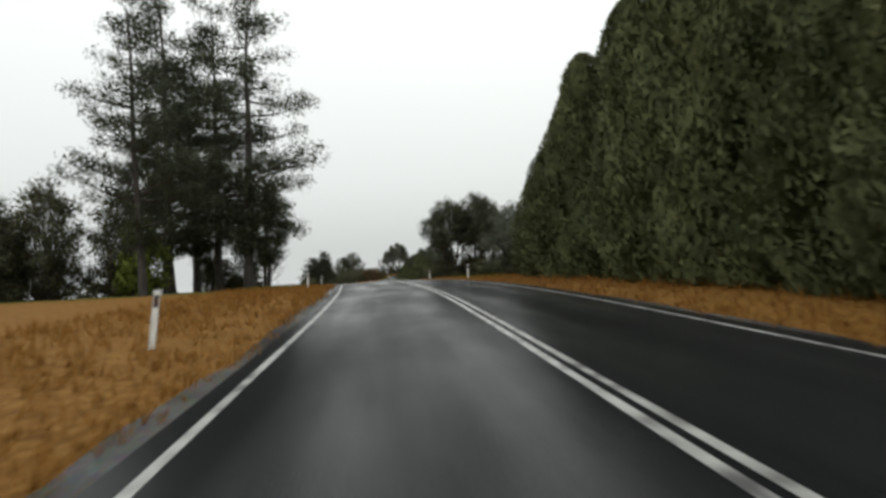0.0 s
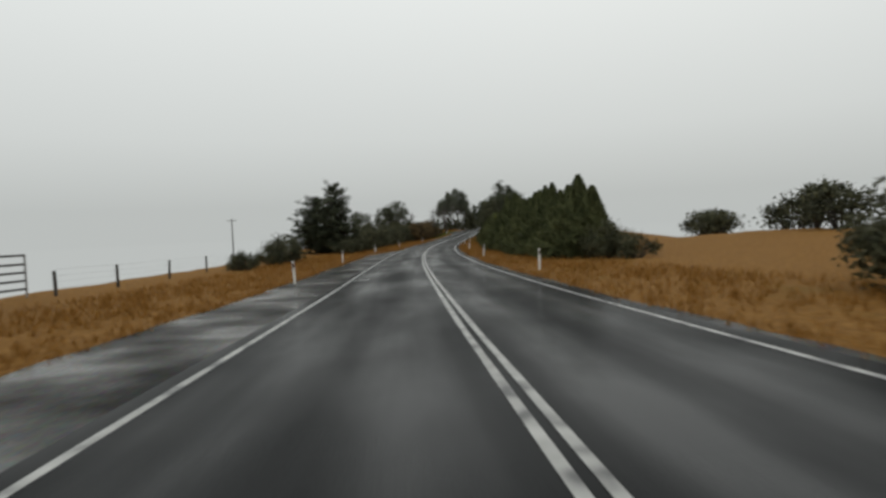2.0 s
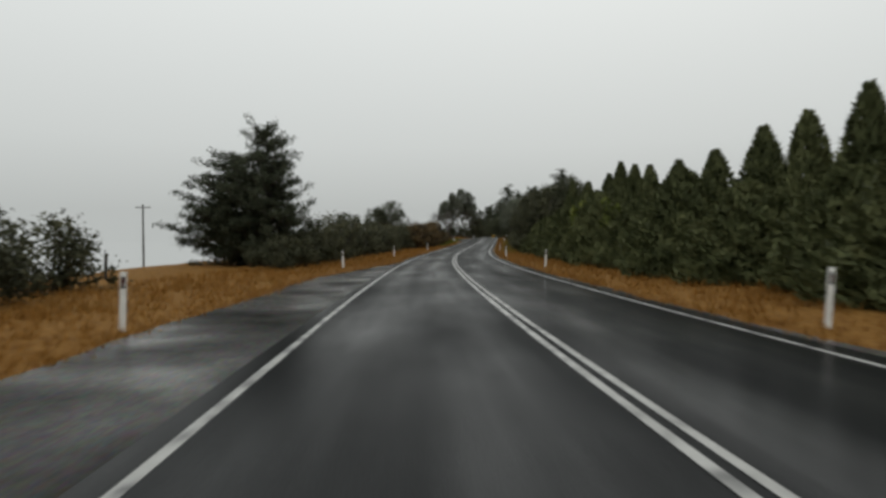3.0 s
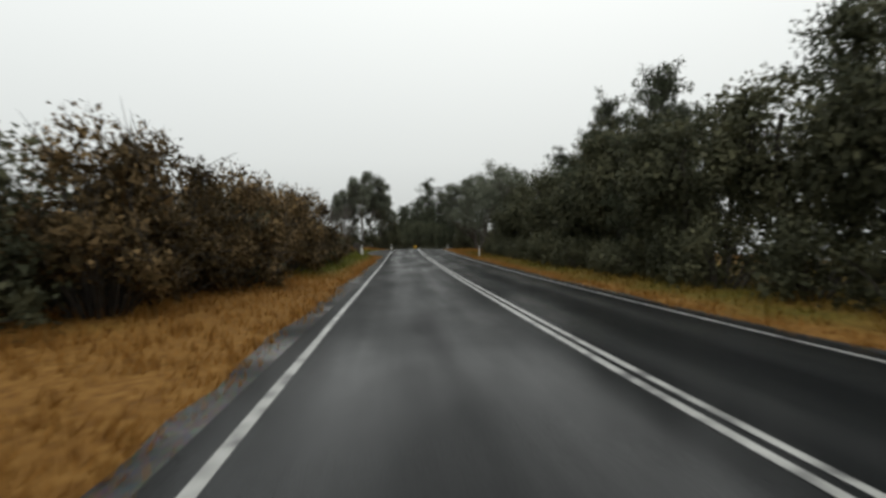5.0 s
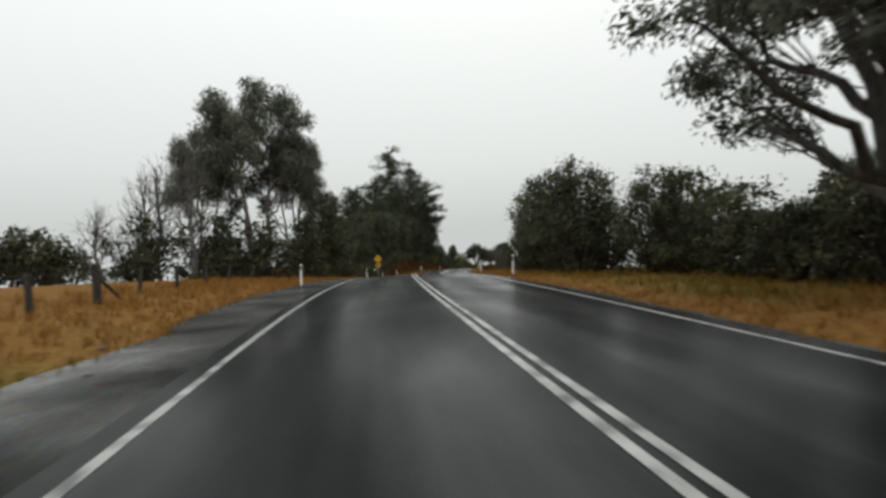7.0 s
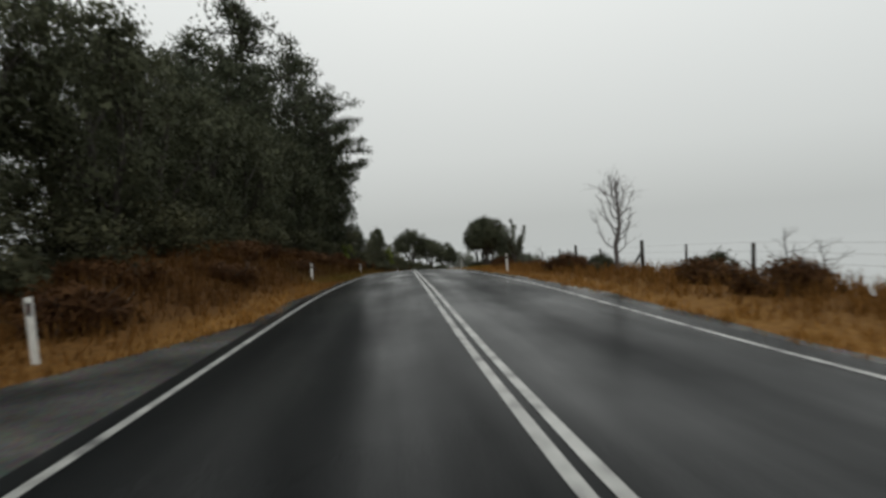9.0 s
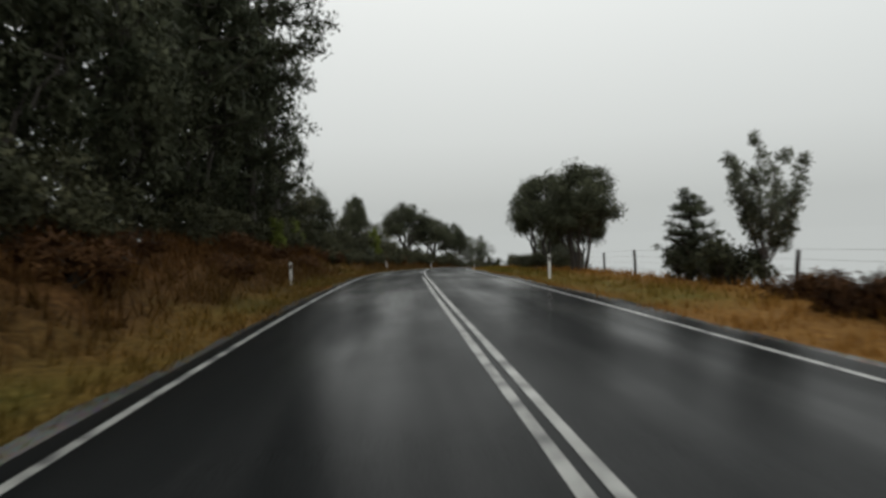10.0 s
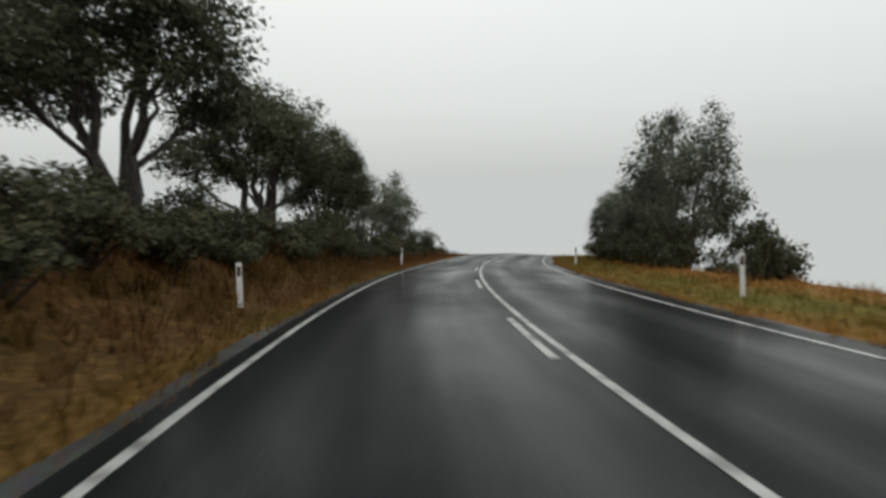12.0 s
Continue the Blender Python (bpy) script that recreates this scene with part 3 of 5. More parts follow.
def make_sapling(name, h, w, label, seed=1):
    """A young tree: thin stems that part near the ground, each a plume of leaves in its upper half."""
    rng = np.random.RandomState(seed)
    bits = [tube(bend((0, 0, -0.2), (0, 0, h * 0.3), 0, 3), (0.08, 0.06, 0.05), 6)]
    cs, rs = [], []
    for i in range(8):
        a = 2.4 * i + rng.rand() * 0.5
        reach = w / 2 * (0.12 if i == 0 else rng.uniform(0.45, 0.8))
        tip = np.array([math.cos(a) * reach, math.sin(a) * reach, h * (0.95 if i == 0 else rng.uniform(0.6, 0.88))])
        foot = np.array([0, 0, h * rng.uniform(0.1, 0.28)])
        q = bend(foot, tip, -0.12 * h, 6)
        bits.append(tube(q, np.linspace(0.035, 0.008, 6), 4))
        for f in np.linspace(0.5, 1.0, 7):
            k = f * 5
            j = int(min(4, k))
            cs.append(q[j] * (1 - (k - j)) + q[j + 1] * (k - j) + rng.normal(size=3) * 0.06)
            rs.append(np.array([0.24, 0.24, 0.36]) * (1.15 - 0.45 * abs(f - 0.75) / 0.25) * rng.uniform(0.85, 1.2))
    v, f = join(bits)
    crown = leaves(cs, rs, 90, 0.16, 0.05, -0.8, rng, None, 6)
    return plant_root(name, mesh_of("trunk", v, f, M_TWIG, True), leaf_mesh("crown", crown, M_EUC), label, "tree")


def make_pine(name, h, w, base, label, seed=1, per=70, levels=14, arms=6, taper=0.85, tuft=1.0, leaf=(0.37, 0.115)):
    """A tall pine: one straight trunk with whorls of rising arms and tufts of needles."""
    rng = np.random.RandomState(seed)
    line = bend((0, 0, -0.3), (rng.normal() * 0.4, rng.normal() * 0.4, h * 0.97), 0, 9)
    line[1:-1] += rng.normal(size=(7, 3)) * (0.1, 0.1, 0)
    bits = [tube(line, np.linspace(0.36, 0.05, 9) * h / 22, 8)]
    cs, rs = [], []
    for z in np.linspace(base, h * 0.97, levels):
        f = (z - base) / (h - base)
        reach = w / 2 * (1 - f) ** taper * (0.55 + 0.45 * min(1, f / 0.15)) + 0.5 * tuft
        n = max(3, int(round(arms * (1 - 0.45 * f))))
        for k in range(n):
            a = 2 * math.pi * (k + rng.rand() * 0.8) / n + z
            L = reach * rng.uniform(0.45, 1.2)
            z1 = z + rng.normal() * 0.55 * tuft
            p0 = np.array([line[-1, 0] * f, line[-1, 1] * f, z1])
            p1 = p0 + np.array([math.cos(a) * L, math.sin(a) * L, L * rng.uniform(-0.05, 0.5)])
            q = bend(p0, p1, -0.06 * L, 5)
            bits.append(tube(q, np.linspace(0.05 + 0.012 * L, 0.012, 5), 4))
            for t in np.linspace(0.3, 1.0, max(3, int(L / 0.75 / tuft))):
                c = p0 * (1 - t) + p1 * t + rng.normal(size=3) * (0.22, 0.22, 0.1) * tuft
                cs.append(c)
                rs.append(np.array([0.82, 0.82, 0.66]) * rng.uniform(0.75, 1.3) * (0.7 + 0.04 * w) * tuft)
    v, f = join(bits)
    crown = leaves(cs, rs, per, leaf[0], leaf[1], -0.3, rng, None, 4)
    return plant_root(name, mesh_of("trunk", v, f, M_BARK, True), leaf_mesh("crown", crown, M_PINE), label, "tree")


def make_cypress(name, h, w, label, seed=1, n=9000, blunt=0.75, size=0.30):
    """A dense conical evergreen: upswept sprays over a lobed cone."""
    rng = np.random.RandomState(seed)
    z = rng.uniform(0, 1, n) ** 1.25
    a = rng.uniform(0, 2 * math.pi, n)
    ph = rng.uniform(0, 6.28, 6)
    lobes = 1 + 0.13 * np.sin(3 * a + 5 * z + ph[0]) + 0.10 * np.sin(5 * a - 9 * z + ph[1]) + 0.08 * np.sin(9 * a + 17 * z + ph[2])
    prof = (1 - z) ** blunt * (0.82 + 0.18 * np.minimum(1, z / 0.12))
    r = w / 2 * prof * lobes * (0.62 + 0.38 * rng.uniform(0, 1, n) ** 0.5) + 0.05
    p = np.stack([np.cos(a) * r, np.sin(a) * r, z * h * 0.97 + 0.1], 1)
    d = np.stack([np.cos(a) * 0.55, np.sin(a) * 0.55, np.full(n, 0.8)], 1) + rng.normal(size=(n, 3)) * 0.38
    d /= np.linalg.norm(d, axis=1)[:, None]
    b = np.cross(d, rng.normal(size=(n, 3)))
    b /= np.linalg.norm(b, axis=1)[:, None]
    k = rng.uniform(0.6, 1.4, (n, 1))
    d, b = d * k * size, b * k * size * 0.26
    tri = np.stack([p - d * 0.4 + b, p + d * 0.8, p - d * 0.4 - b], 1)
    lump = np.stack([np.cos(a + 0.5 * np.sin(7 * a + 23 * z + ph[4])), np.sin(a + 0.5 * np.sin(7 * a + 23 * z + ph[4])), 0.35 + 0.5 * np.sin(19 * z + 4 * a + ph[5])], 1)
    lump = lump + rng.normal(size=(n, 3)) * 0.25
    m = n // 7
    q, a2 = p[:m] * (0.66, 0.66, 0.94), rng.normal(size=(m, 3)) * 0.5 + (0, 0, 0.8)
    a2 /= np.linalg.norm(a2, axis=1)[:, None]
    b2 = np.cross(a2, rng.normal(size=(m, 3)))
    b2 /= np.linalg.norm(b2, axis=1)[:, None]
    wide = (0.07 * w * prof[:m] + 0.08)[:, None]
    tri = np.concatenate([tri, np.stack([q - a2 * wide + b2 * wide, q + a2 * wide * 1.3, q - a2 * wide - b2 * wide], 1)])
    crown = leaf_shape(tri, np.concatenate([lump, lump[:m]]))
    tv, tf = tube(bend((0, 0, -0.3), (0, 0, h * 0.85), 0, 5), np.linspace(0.16, 0.03, 5) * h / 7, 7)
    return plant_root(name, mesh_of("trunk", tv, tf, M_BARK, True), leaf_mesh("crown", crown, M_CYP), label, "tree")


def make_bush(name, w, d, h, lm, label, seed=1, clumps=26, cr=0.6, per=170, leaf=(0.17, 0.085), twigs=3, category="bush"):
    rng = np.random.RandomState(seed)
    pts = spread_points(clumps, w - cr, d - cr, cr * 0.4, h - cr * 0.6, "mound", rng, 0.3)
    bits = []
    for p in pts:
        foot = np.array([p[0] * 0.25, p[1] * 0.25, -0.2])
        q = bend(foot, p, 0.1, 3)
        q[1:-1] += rng.normal(size=(1, 3)) * 0.08
        bits.append(tube(q, np.linspace(0.045, 0.012, 3), 3))
        if twigs:
            for _ in range(twigs):
                e = p + np.array([p[0] * 0.25, p[1] * 0.25, 0.0]) * rng.rand() + rng.normal(size=3) * cr * 0.55 + (0, 0, cr * 0.35)
                bits.append(tube(bend(p, e, 0.05, 3), [0.012, 0.008, 0.003], 3))
    v, f = join(bits)
    rr = cr * rng.uniform(0.7, 1.3, (len(pts), 1)) * np.array([[1, 1, 0.85]])
    foliage = leaves(pts, rr, per, leaf[0], leaf[1], 0.1, rng, np.array([0, 0, 0.15 * h]))
    root = new(name)
    root.empty_display_size = 0.4
    part("stem", mesh_of("stem", v, f, M_BARK), root)
    part("foliage", leaf_mesh("foliage", foliage, lm), root)
    return tagged(root, label, category)


def make_bare(name, h, wide, label, seed=1, low=0.2, limbs=22, twigs=7, fine=3, rise=0.5, bm=None):
    """A leafless tree: a trunk, limbs that sweep up to an oval outline, and fine twigs on every limb."""
    rng = np.random.RandomState(seed)
    line = bend((0, 0, -0.2), (rng.normal() * 0.1, rng.normal() * 0.1, h * 0.9), 0, 7)
    line[1:-1] += rng.normal(size=(5, 3)) * (0.02 * h, 0.02 * h, 0)
    bits = [tube(line, np.linspace(0.024, 0.004, 7) * h, 7)]

    def outline(z):
        f = np.clip((z / h - low) / (1 - low), 0.02, 0.99)
        return wide / 2 * math.sin(math.pi * f ** 0.75) ** 0.7

    for i in range(limbs):
        z0 = h * (low * 0.8 + (0.86 - low) * (i + rng.rand()) / limbs)
        a = i * 2.4 + rng.rand() * 0.6
        z1 = min(h * 0.98, z0 + h * rise * rng.uniform(0.35, 0.75) * (1 - 0.6 * z0 / h))
        r = outline(z1) * rng.uniform(0.8, 1.05)
        k = z0 / (h * 0.9) * 6
        j = int(min(5, k))
        p0 = line[j] * (1 - (k - j)) + line[j + 1] * (k - j)
        p1 = np.array([math.cos(a) * r, math.sin(a) * r, z1])
        q = bend(p0, p1, -0.04 * h, 6)
        q[1:-1] += rng.normal(size=(4, 3)) * 0.012 * h
        bits.append(tube(q, np.linspace(0.0075, 0.002, 6) * h, 4))
        d = (p1 - p0) / np.linalg.norm(p1 - p0)
        for t in np.linspace(0.3, 1.0, twigs):
            b = q[min(4, int(t * 5))] * (1 - t * 5 % 1) + q[min(5, int(t * 5) + 1)] * (t * 5 % 1)
            e = d * 0.6 + rng.normal(size=3) * 0.55 + (0, 0, 0.35)
            L = h * rng.uniform(0.07, 0.15)
            tip = b + e / np.linalg.norm(e) * L
            bits.append(tube(np.array([b, (b + tip) / 2 + rng.normal(size=3) * 0.06 * L, tip]), [0.0022 * h, 0.0017 * h, 0.001 * h], 3))
            for _ in range(fine):
                u = rng.uniform(0.3, 1.0)
                s0 = b * (1 - u) + tip * u
                w2 = e + rng.normal(size=3) * 0.6
                bits.append(tube(np.array([s0, s0 + w2 / np.linalg.norm(w2) * L * rng.uniform(0.35, 0.7)]), [0.0012 * h, 0.0006 * h], 3))
    v, f = join(bits)
    root = new(name)
    part("trunk", mesh_of("trunk", v, f, bm or M_TWIG), root)
    return tagged(root, label, "tree")


class Kind:
    """One plant that is planted again and again: the first is itself, the rest are copies."""

    def __init__(self, root, h, w):
        self.root, self.h, self.w, self.used = root, h, w, False

    def put(self, s, off, h, w=None, turn=None, label="", group="", sink=0.0):
        kz = h / self.h
        kx = (w / self.w) if w else kz
        turn = RNG.uniform(0, 360) if turn is None else turn
        x, y, z = at(s, off, -sink)
        m = pose(x, y, z, 0, 0, turn) @ Matrix.Diagonal((kx, kx, kz, 1))
        if not self.used:
            self.used = True
            self.root.matrix_basis = m
            ob = self.root
        else:
            self.root.scale, keep = (1, 1, 1), self.root.matrix_basis.copy()
            ob = copy_thing(self.root, m)
            self.root.matrix_basis = keep
        return tagged(ob, label, group=group)


# ---- the kinds of tree and bush ----
PINE_A = Kind(make_pine("pine_tree", 26, 13, 4.2, "tall dark pine with a bare lower trunk beside the road", 3, 100, 13, 5, 0.5, 1.15, (0.3, 0.1)), 26, 13)
PINE_B = Kind(make_pine("pine_tree", 17, 10, 0.8, "dense dark pine above a grassy cutting", 5, 34, 15, 8, 0.5, 1.0, (0.4, 0.14)), 17, 10)
PINE_S = Kind(make_pine("pine_tree", 4.2, 2.8, 0.4, "small young pine among roadside scrub", 8, 34, 12, 6, 0.85, 0.4, (0.19, 0.06)), 4.2, 2.8)
PINE_C = Kind(make_pine("pine_tree", 20, 11, 8.2, "tall pine with a layered crown overhanging the bank", 14, 64, 9, 7, 0.45, 0.9, (0.34, 0.12)), 20, 11)
FIR = Kind(make_pine("fir_tree", 9, 7.6, 0.25, "broad dark conifer with ragged upswept branches beside the road", 4, 30, 22, 11, 0.46, 0.55, (0.24, 0.085)), 9, 7.6)
CYP_BIG = Kind(make_cypress("cypress_tree", 11, 6, "tall clipped green cypress in a dense roadside row", 6, 24000, 0.55, 0.18), 11, 6)
CYP_A = Kind(make_cypress("cypress_tree", 7, 3.6, "pointed dark green cypress in a row", 9, 6000, 0.8, 0.21), 7, 3.6)
CYP_B = Kind(make_cypress("cypress_tree", 5, 4.2, "bushy olive-green cypress beside the road", 10, 5200, 0.6, 0.22), 5, 4.2)
EUC_A = Kind(make_tree("gum_tree", 11.5, 12.6, 2.6, 320, 0.68, 185, (0.17, 0.07), M_EUC, M_BARK,
                       "broad spreading gum tree with a dense dome and forked dark limbs", "parasol", 4, 12, 0.7, 0.5, 0.62), 11.5, 12.6)
EUC_B = Kind(make_tree("gum_tree", 16, 14, 5.5, 150, 1.12, 200, (0.26, 0.12), M_EUC, M_PALE,
                       "tall pale-stemmed gum tree with a rounded crown", "umbrella", 3, 15, 0.4, 0.4), 16, 14)
EUC_C = Kind(make_tree("gum_tree", 7, 7, 1.2, 90, 0.8, 160, (0.19, 0.09), M_EUC, M_BARK,
                       "small multi-stemmed gum tree with a dark rounded crown", "dome", 4, 18, 0.4, 0.26), 7, 7)
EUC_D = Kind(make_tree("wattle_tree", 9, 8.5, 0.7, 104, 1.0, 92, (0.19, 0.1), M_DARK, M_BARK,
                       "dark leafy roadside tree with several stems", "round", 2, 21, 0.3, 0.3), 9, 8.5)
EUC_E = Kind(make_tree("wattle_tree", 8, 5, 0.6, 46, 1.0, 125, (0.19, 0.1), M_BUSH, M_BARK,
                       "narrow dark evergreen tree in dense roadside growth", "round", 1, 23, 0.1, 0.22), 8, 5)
EUC_F = Kind(make_tree("gum_tree", 9, 9.5, 1.6, 130, 0.92, 130, (0.18, 0.085), M_EUC, M_PALE,
                       "rounded gum tree with pale slender stems", "dome", 3, 29, 0.4, 0.32), 9, 9.5)
EUC_G = Kind(make_tree("gum_tree", 9.5, 9, 2.3, 160, 0.88, 170, (0.17, 0.08), M_DARK, M_BARK,
                       "umbrella-crowned gum tree with bare forked stems above undergrowth", "umbrella", 4, 63, 0.4, 0.4, 0.55), 9.5, 9)
EUC_N = Kind(make_tree("gum_tree", 7, 6.5, 1.3, 130, 0.72, 180, (0.16, 0.075), M_DARK, M_BARK,
                       "multi-stemmed gum tree on the edge of a falling hillside", "umbrella", 5, 57, 0.4, 0.26), 7, 6.5)
EUC_H = Kind(make_tree("wattle_tree", 6.3, 4.6, 0.9, 84, 0.62, 190, (0.14, 0.07), M_DARK, M_BARK,
                       "dense rounded dark tree on a bracken bank", "dome", 3, 71, 0.3, 0.2), 6.3, 4.6)
WISP = Kind(make_sapling("sapling", 4.2, 2.6, "thin upright sapling with pale feathery leaves", 52), 4.2, 2.6)
BUSH_A = Kind(make_bush("bush", 4.2, 3.6, 2.6, M_BUSH, "dense dark green roadside bush", 31, 34, 0.66, 90, (0.14, 0.08), 0), 2.6, 4.2)
BUSH_B = Kind(make_bush("bush", 4.6, 4.0, 3.8, M_RUST, "brown-leaved hawthorn bush with bare twigs", 33, 46, 0.7, 170, (0.12, 0.08), 6), 3.8, 4.6)
BUSH_C = Kind(make_bush("bush", 3.2, 2.8, 2.4, M_LIME, "yellow-green bush among darker scrub", 35, 22, 0.5, 130, (0.2, 0.1)), 2.4, 3.2)
BUSH_D = Kind(make_bush("bush", 2.4, 2.2, 1.3, M_BUSH, "low dark scrubby bush on the verge", 37, 18, 0.42, 90, (0.13, 0.075), 1), 1.3, 2.4)
FERN = Kind(make_bush("bracken_clump", 2.6, 2.2, 1.0, M_BRACKEN, "rust-brown dead bracken on the bank", 39, 24, 0.45, 150, (0.17, 0.045), 2, "bracken"), 1.0, 2.6)
BUSH_N = Kind(make_bush("bush", 5.0, 4.6, 5.6, M_BUSH, "tall rounded evergreen bush with small dark leaves beside the road", 36, 120, 0.6, 120, (0.11, 0.065), 1), 5.6, 5.0)
BUSH_F = Kind(make_bush("bush", 4.6, 4.2, 3.4, M_BUSH, "dark scrubby bush at the back of a paddock", 38, 26, 0.78, 44, (0.24, 0.14), 0), 3.4, 4.6)
BUSH_L = Kind(make_bush("bush", 4.8, 4.4, 4.6, M_BUSH, "tall dense evergreen bush beside the road", 34, 60, 0.74, 62, (0.155, 0.09), 0), 4.6, 4.8)
BARE_A = Kind(make_bare("bare_tree", 6.6, 5.2, "leafless rounded tree in a paddock", 41, 0.2, 40, 8, 5, 0.75), 6.6, 5.2)
BARE_B = Kind(make_bare("bare_tree", 4.6, 1.9, "slender leafless tree by the fence", 43, 0.22, 18, 6, 2, 0.7), 4.6, 1.9)
BARE_C = Kind(make_bare("bare_tree", 9, 4.0, "leafless grey-twigged tree behind the scrub", 47, 0.2, 20, 6, 2, 0.7), 9, 4.0)
SNAG = Kind(make_bare("dead_shrub", 1.5, 1.6, "small dead twisted shrub by the fence", 49, 0.05, 9, 5, 2, 0.5, M_BARK), 1.5, 1.6)


def bush(s, off, h, w, group=""):
    """A bush of the kind that suits its size and its distance from the road."""
    kind = BUSH_N if h > 8.5 else BUSH_F if abs(off) > 14.5 and h < 5.5 else BUSH_L if h > 3.2 else BUSH_A
    kind.put(s, off, h, w, group=group)


# ---- first stretch: tall pines on one side, the clipped cypress row on the other ----
for s, off, h, w in ((51.5, -11.3, 26, 14.5), (56, -14.5, 26, 12), (58.5, -17.2, 24, 13), (55, -18.5, 28, 13), (62, -21, 24, 12), (41, -16.5, 20, 9)):
    PINE_A.put(s, off, h, w)
for s, off, h, w in ((50, -21, 9.6, 6), (47.5, -25, 10.4, 6.8), (74, -16.5, 2.6, 4.4), (58, -14, 3.2, 5), (66, -18, 3.5, 5), (60, -24, 4, 6), (46, -28.5, 9, 8.5), (56, -34, 10, 10), (52, -38, 7, 9), (70, -30, 5, 8)):
    bush(s, off, h, w)
BUSH_C.put(46, -18, 6.0, 4.6)
EUC_H.put(52.6, -10.4, 10.5, 6.6, label="leafy dark tree under tall pines beside the road")
EUC_E.put(57, -15.5, 5.5, 4.0)
for i, s in enumerate(np.arange(-9, 28, 3.3)):
    CYP_BIG.put(s, 9.8 + 0.5 * math.sin(i * 2.1), min(13.4, 11.6 + 0.5 * (27.5 - s)) + 0.4 * math.sin(i * 1.7), 6.6, group="clipped cypress row")
CYP_BIG.put(30.6, 9.9, 10.2, 6.4, group="clipped cypress row")
CYP_BIG.put(34.0, 9.9, 8.3, 6.0, group="clipped cypress row")
for s, off, h, w in ((37.5, 10.6, 4.4, 4.8), (42, 10.8, 3.4, 4.6), (46, 11.2, 3.0, 4.6), (50, 11.8, 2.2, 4), (54, 11, 2.0, 4), (58, 11.5, 2.2, 4.4), (52, 16, 2.4, 5), (62, 18, 2.6, 5)):
    bush(s, off, h, w)
for s, off, h, w in ((37.5, 10.4, 6.6, 5.6), (43.5, 10.4, 6.2, 6.0), (47, 13.5, 5.8, 5.6)):
    EUC_C.put(s, off, h, w)
EUC_G.put(68.6, 9.9, 10.4, 7.8)
EUC_G.put(69.5, 13.6, 11.2, 8.0)
EUC_G.put(65.5, 14.6, 8.8, 5.6)
for s, off, h, w in ((68.5, 9.8, 4.4, 5.4), (70, 13, 4.8, 6.0), (66.5, 15.6, 3.8, 5)):
    bush(s, off, h, w)

# ---- second stretch: open paddock, bare tree, cypress row ----
BARE_A.put(90.2, -15.0, 7.2, 6.4)
PINE_S.put(80, -15.0, 3.5, 2.4)
bush(79, -17.2, 2.4, 3.6)
for s, off, h, w in ((74, 9.2, 2.2, 4.2), (71, 11.5, 2.5, 4.5), (85.5, 10.2, 3.0, 4.6), (109, 11.2, 2.6, 4.2), (106.5, 12, 1.8, 3.6), (88, 13.5, 2.6, 4.6), (80, 13.5, 2.6, 5), (90, 15, 2.4, 5)):
    bush(s, off, h, w)
for s, off, h, w in ((114, -12.5, 1.6, 2.6), (117, -13.5, 1.3, 3), (121.5, -12.5, 2.2, 3.4), (125, -12.6, 2.9, 4.5), (129, -13, 2.7, 4.5), (98, -26, 1.6, 4), (84, -19, 1.7, 3.6), (92, -18, 2.0, 1.6)):
    bush(s, off, h, w)
FIR.put(147.6, -12.0, 8.6, 5.8)
FIR.put(149, -15.0, 7.2, 7.4)
EUC_E.put(149, -14.4, 5.6, 4.2)
for s, off, h, w in ((142.5, -9.9, 2.2, 4.0), (146, -9.7, 2.4, 4.0), (149.5, -10, 2.6, 4.0)):
    bush(s, off, h, w)
bush(150.5, -12, 4.0, 5.0)
for i, s in enumerate(np.arange(111.4, 172, 3.7)):
    near = 9.2 + 0.7 * math.sin(i * 1.9)
    CYP_B.put(s, near, 3.3 + 0.5 * (s > 128) + 0.5 * math.sin(i * 2.3), 4.7, group="low cypress row")
for i, (s, h) in enumerate(((112.8, 4.8), (116.1, 5.9), (118.9, 5.4), (121.6, 5.2), (124.8, 6.1), (127.8, 6.1), (130.6, 5.9), (133.2, 5.9), (137, 5.6), (141, 5.7),
                            (145.2, 6.0), (148, 6.4), (151.2, 7.0), (154.2, 6.5), (158, 5.6), (161.5, 6.6), (165.5, 5.8), (169.5, 7.6))):
    CYP_A.put(s, 11.6, h, 3.5 + 0.3 * math.sin(i), group="pointed cypress row")
BUSH_C.put(150, 8.6, 4.2, 2.6)
BUSH_C.put(144, 8.8, 3.9, 2.4)
for i, s in enumerate(np.arange(84, 150, 6.5)):
    bush(s, 34 + 2.5 * math.sin(i * 2.1), 4.4 + 0.9 * math.sin(i * 1.3), 7.5)

# ---- hedge and thicket between the paddocks ----
for i, s in enumerate(np.arange(153, 206, 3.4)):
    bush(s, -10.4 + 0.7 * math.sin(i * 1.7), 4.0 + 0.6 * math.sin(i * 2.1), 4.8, group="roadside hedge")
for i, s in enumerate(np.arange(196, 243, 2.9)):
    BUSH_B.put(s, -8.1 - 0.7 * (s > 221) - 0.4 * math.sin(i * 2.3), (4.2 + 0.5 * (s > 213) if s < 221 else max(2.4, 3.2 - 0.06 * (s - 221))) + 0.2 * math.sin(i * 1.9), 4.6, group="hawthorn thicket")
for s, off, h in ((203, -8.2, 3.6), (206, -12.5, 4.4), (216, -12.5, 4.4), (219.5, -8.0, 3.2), (227, -9, 2.6), (231, -8.4, 2.5), (236, -9.5, 2.4), (240, -9.5, 2.2)):
    bush(s, off, h, 4.6)
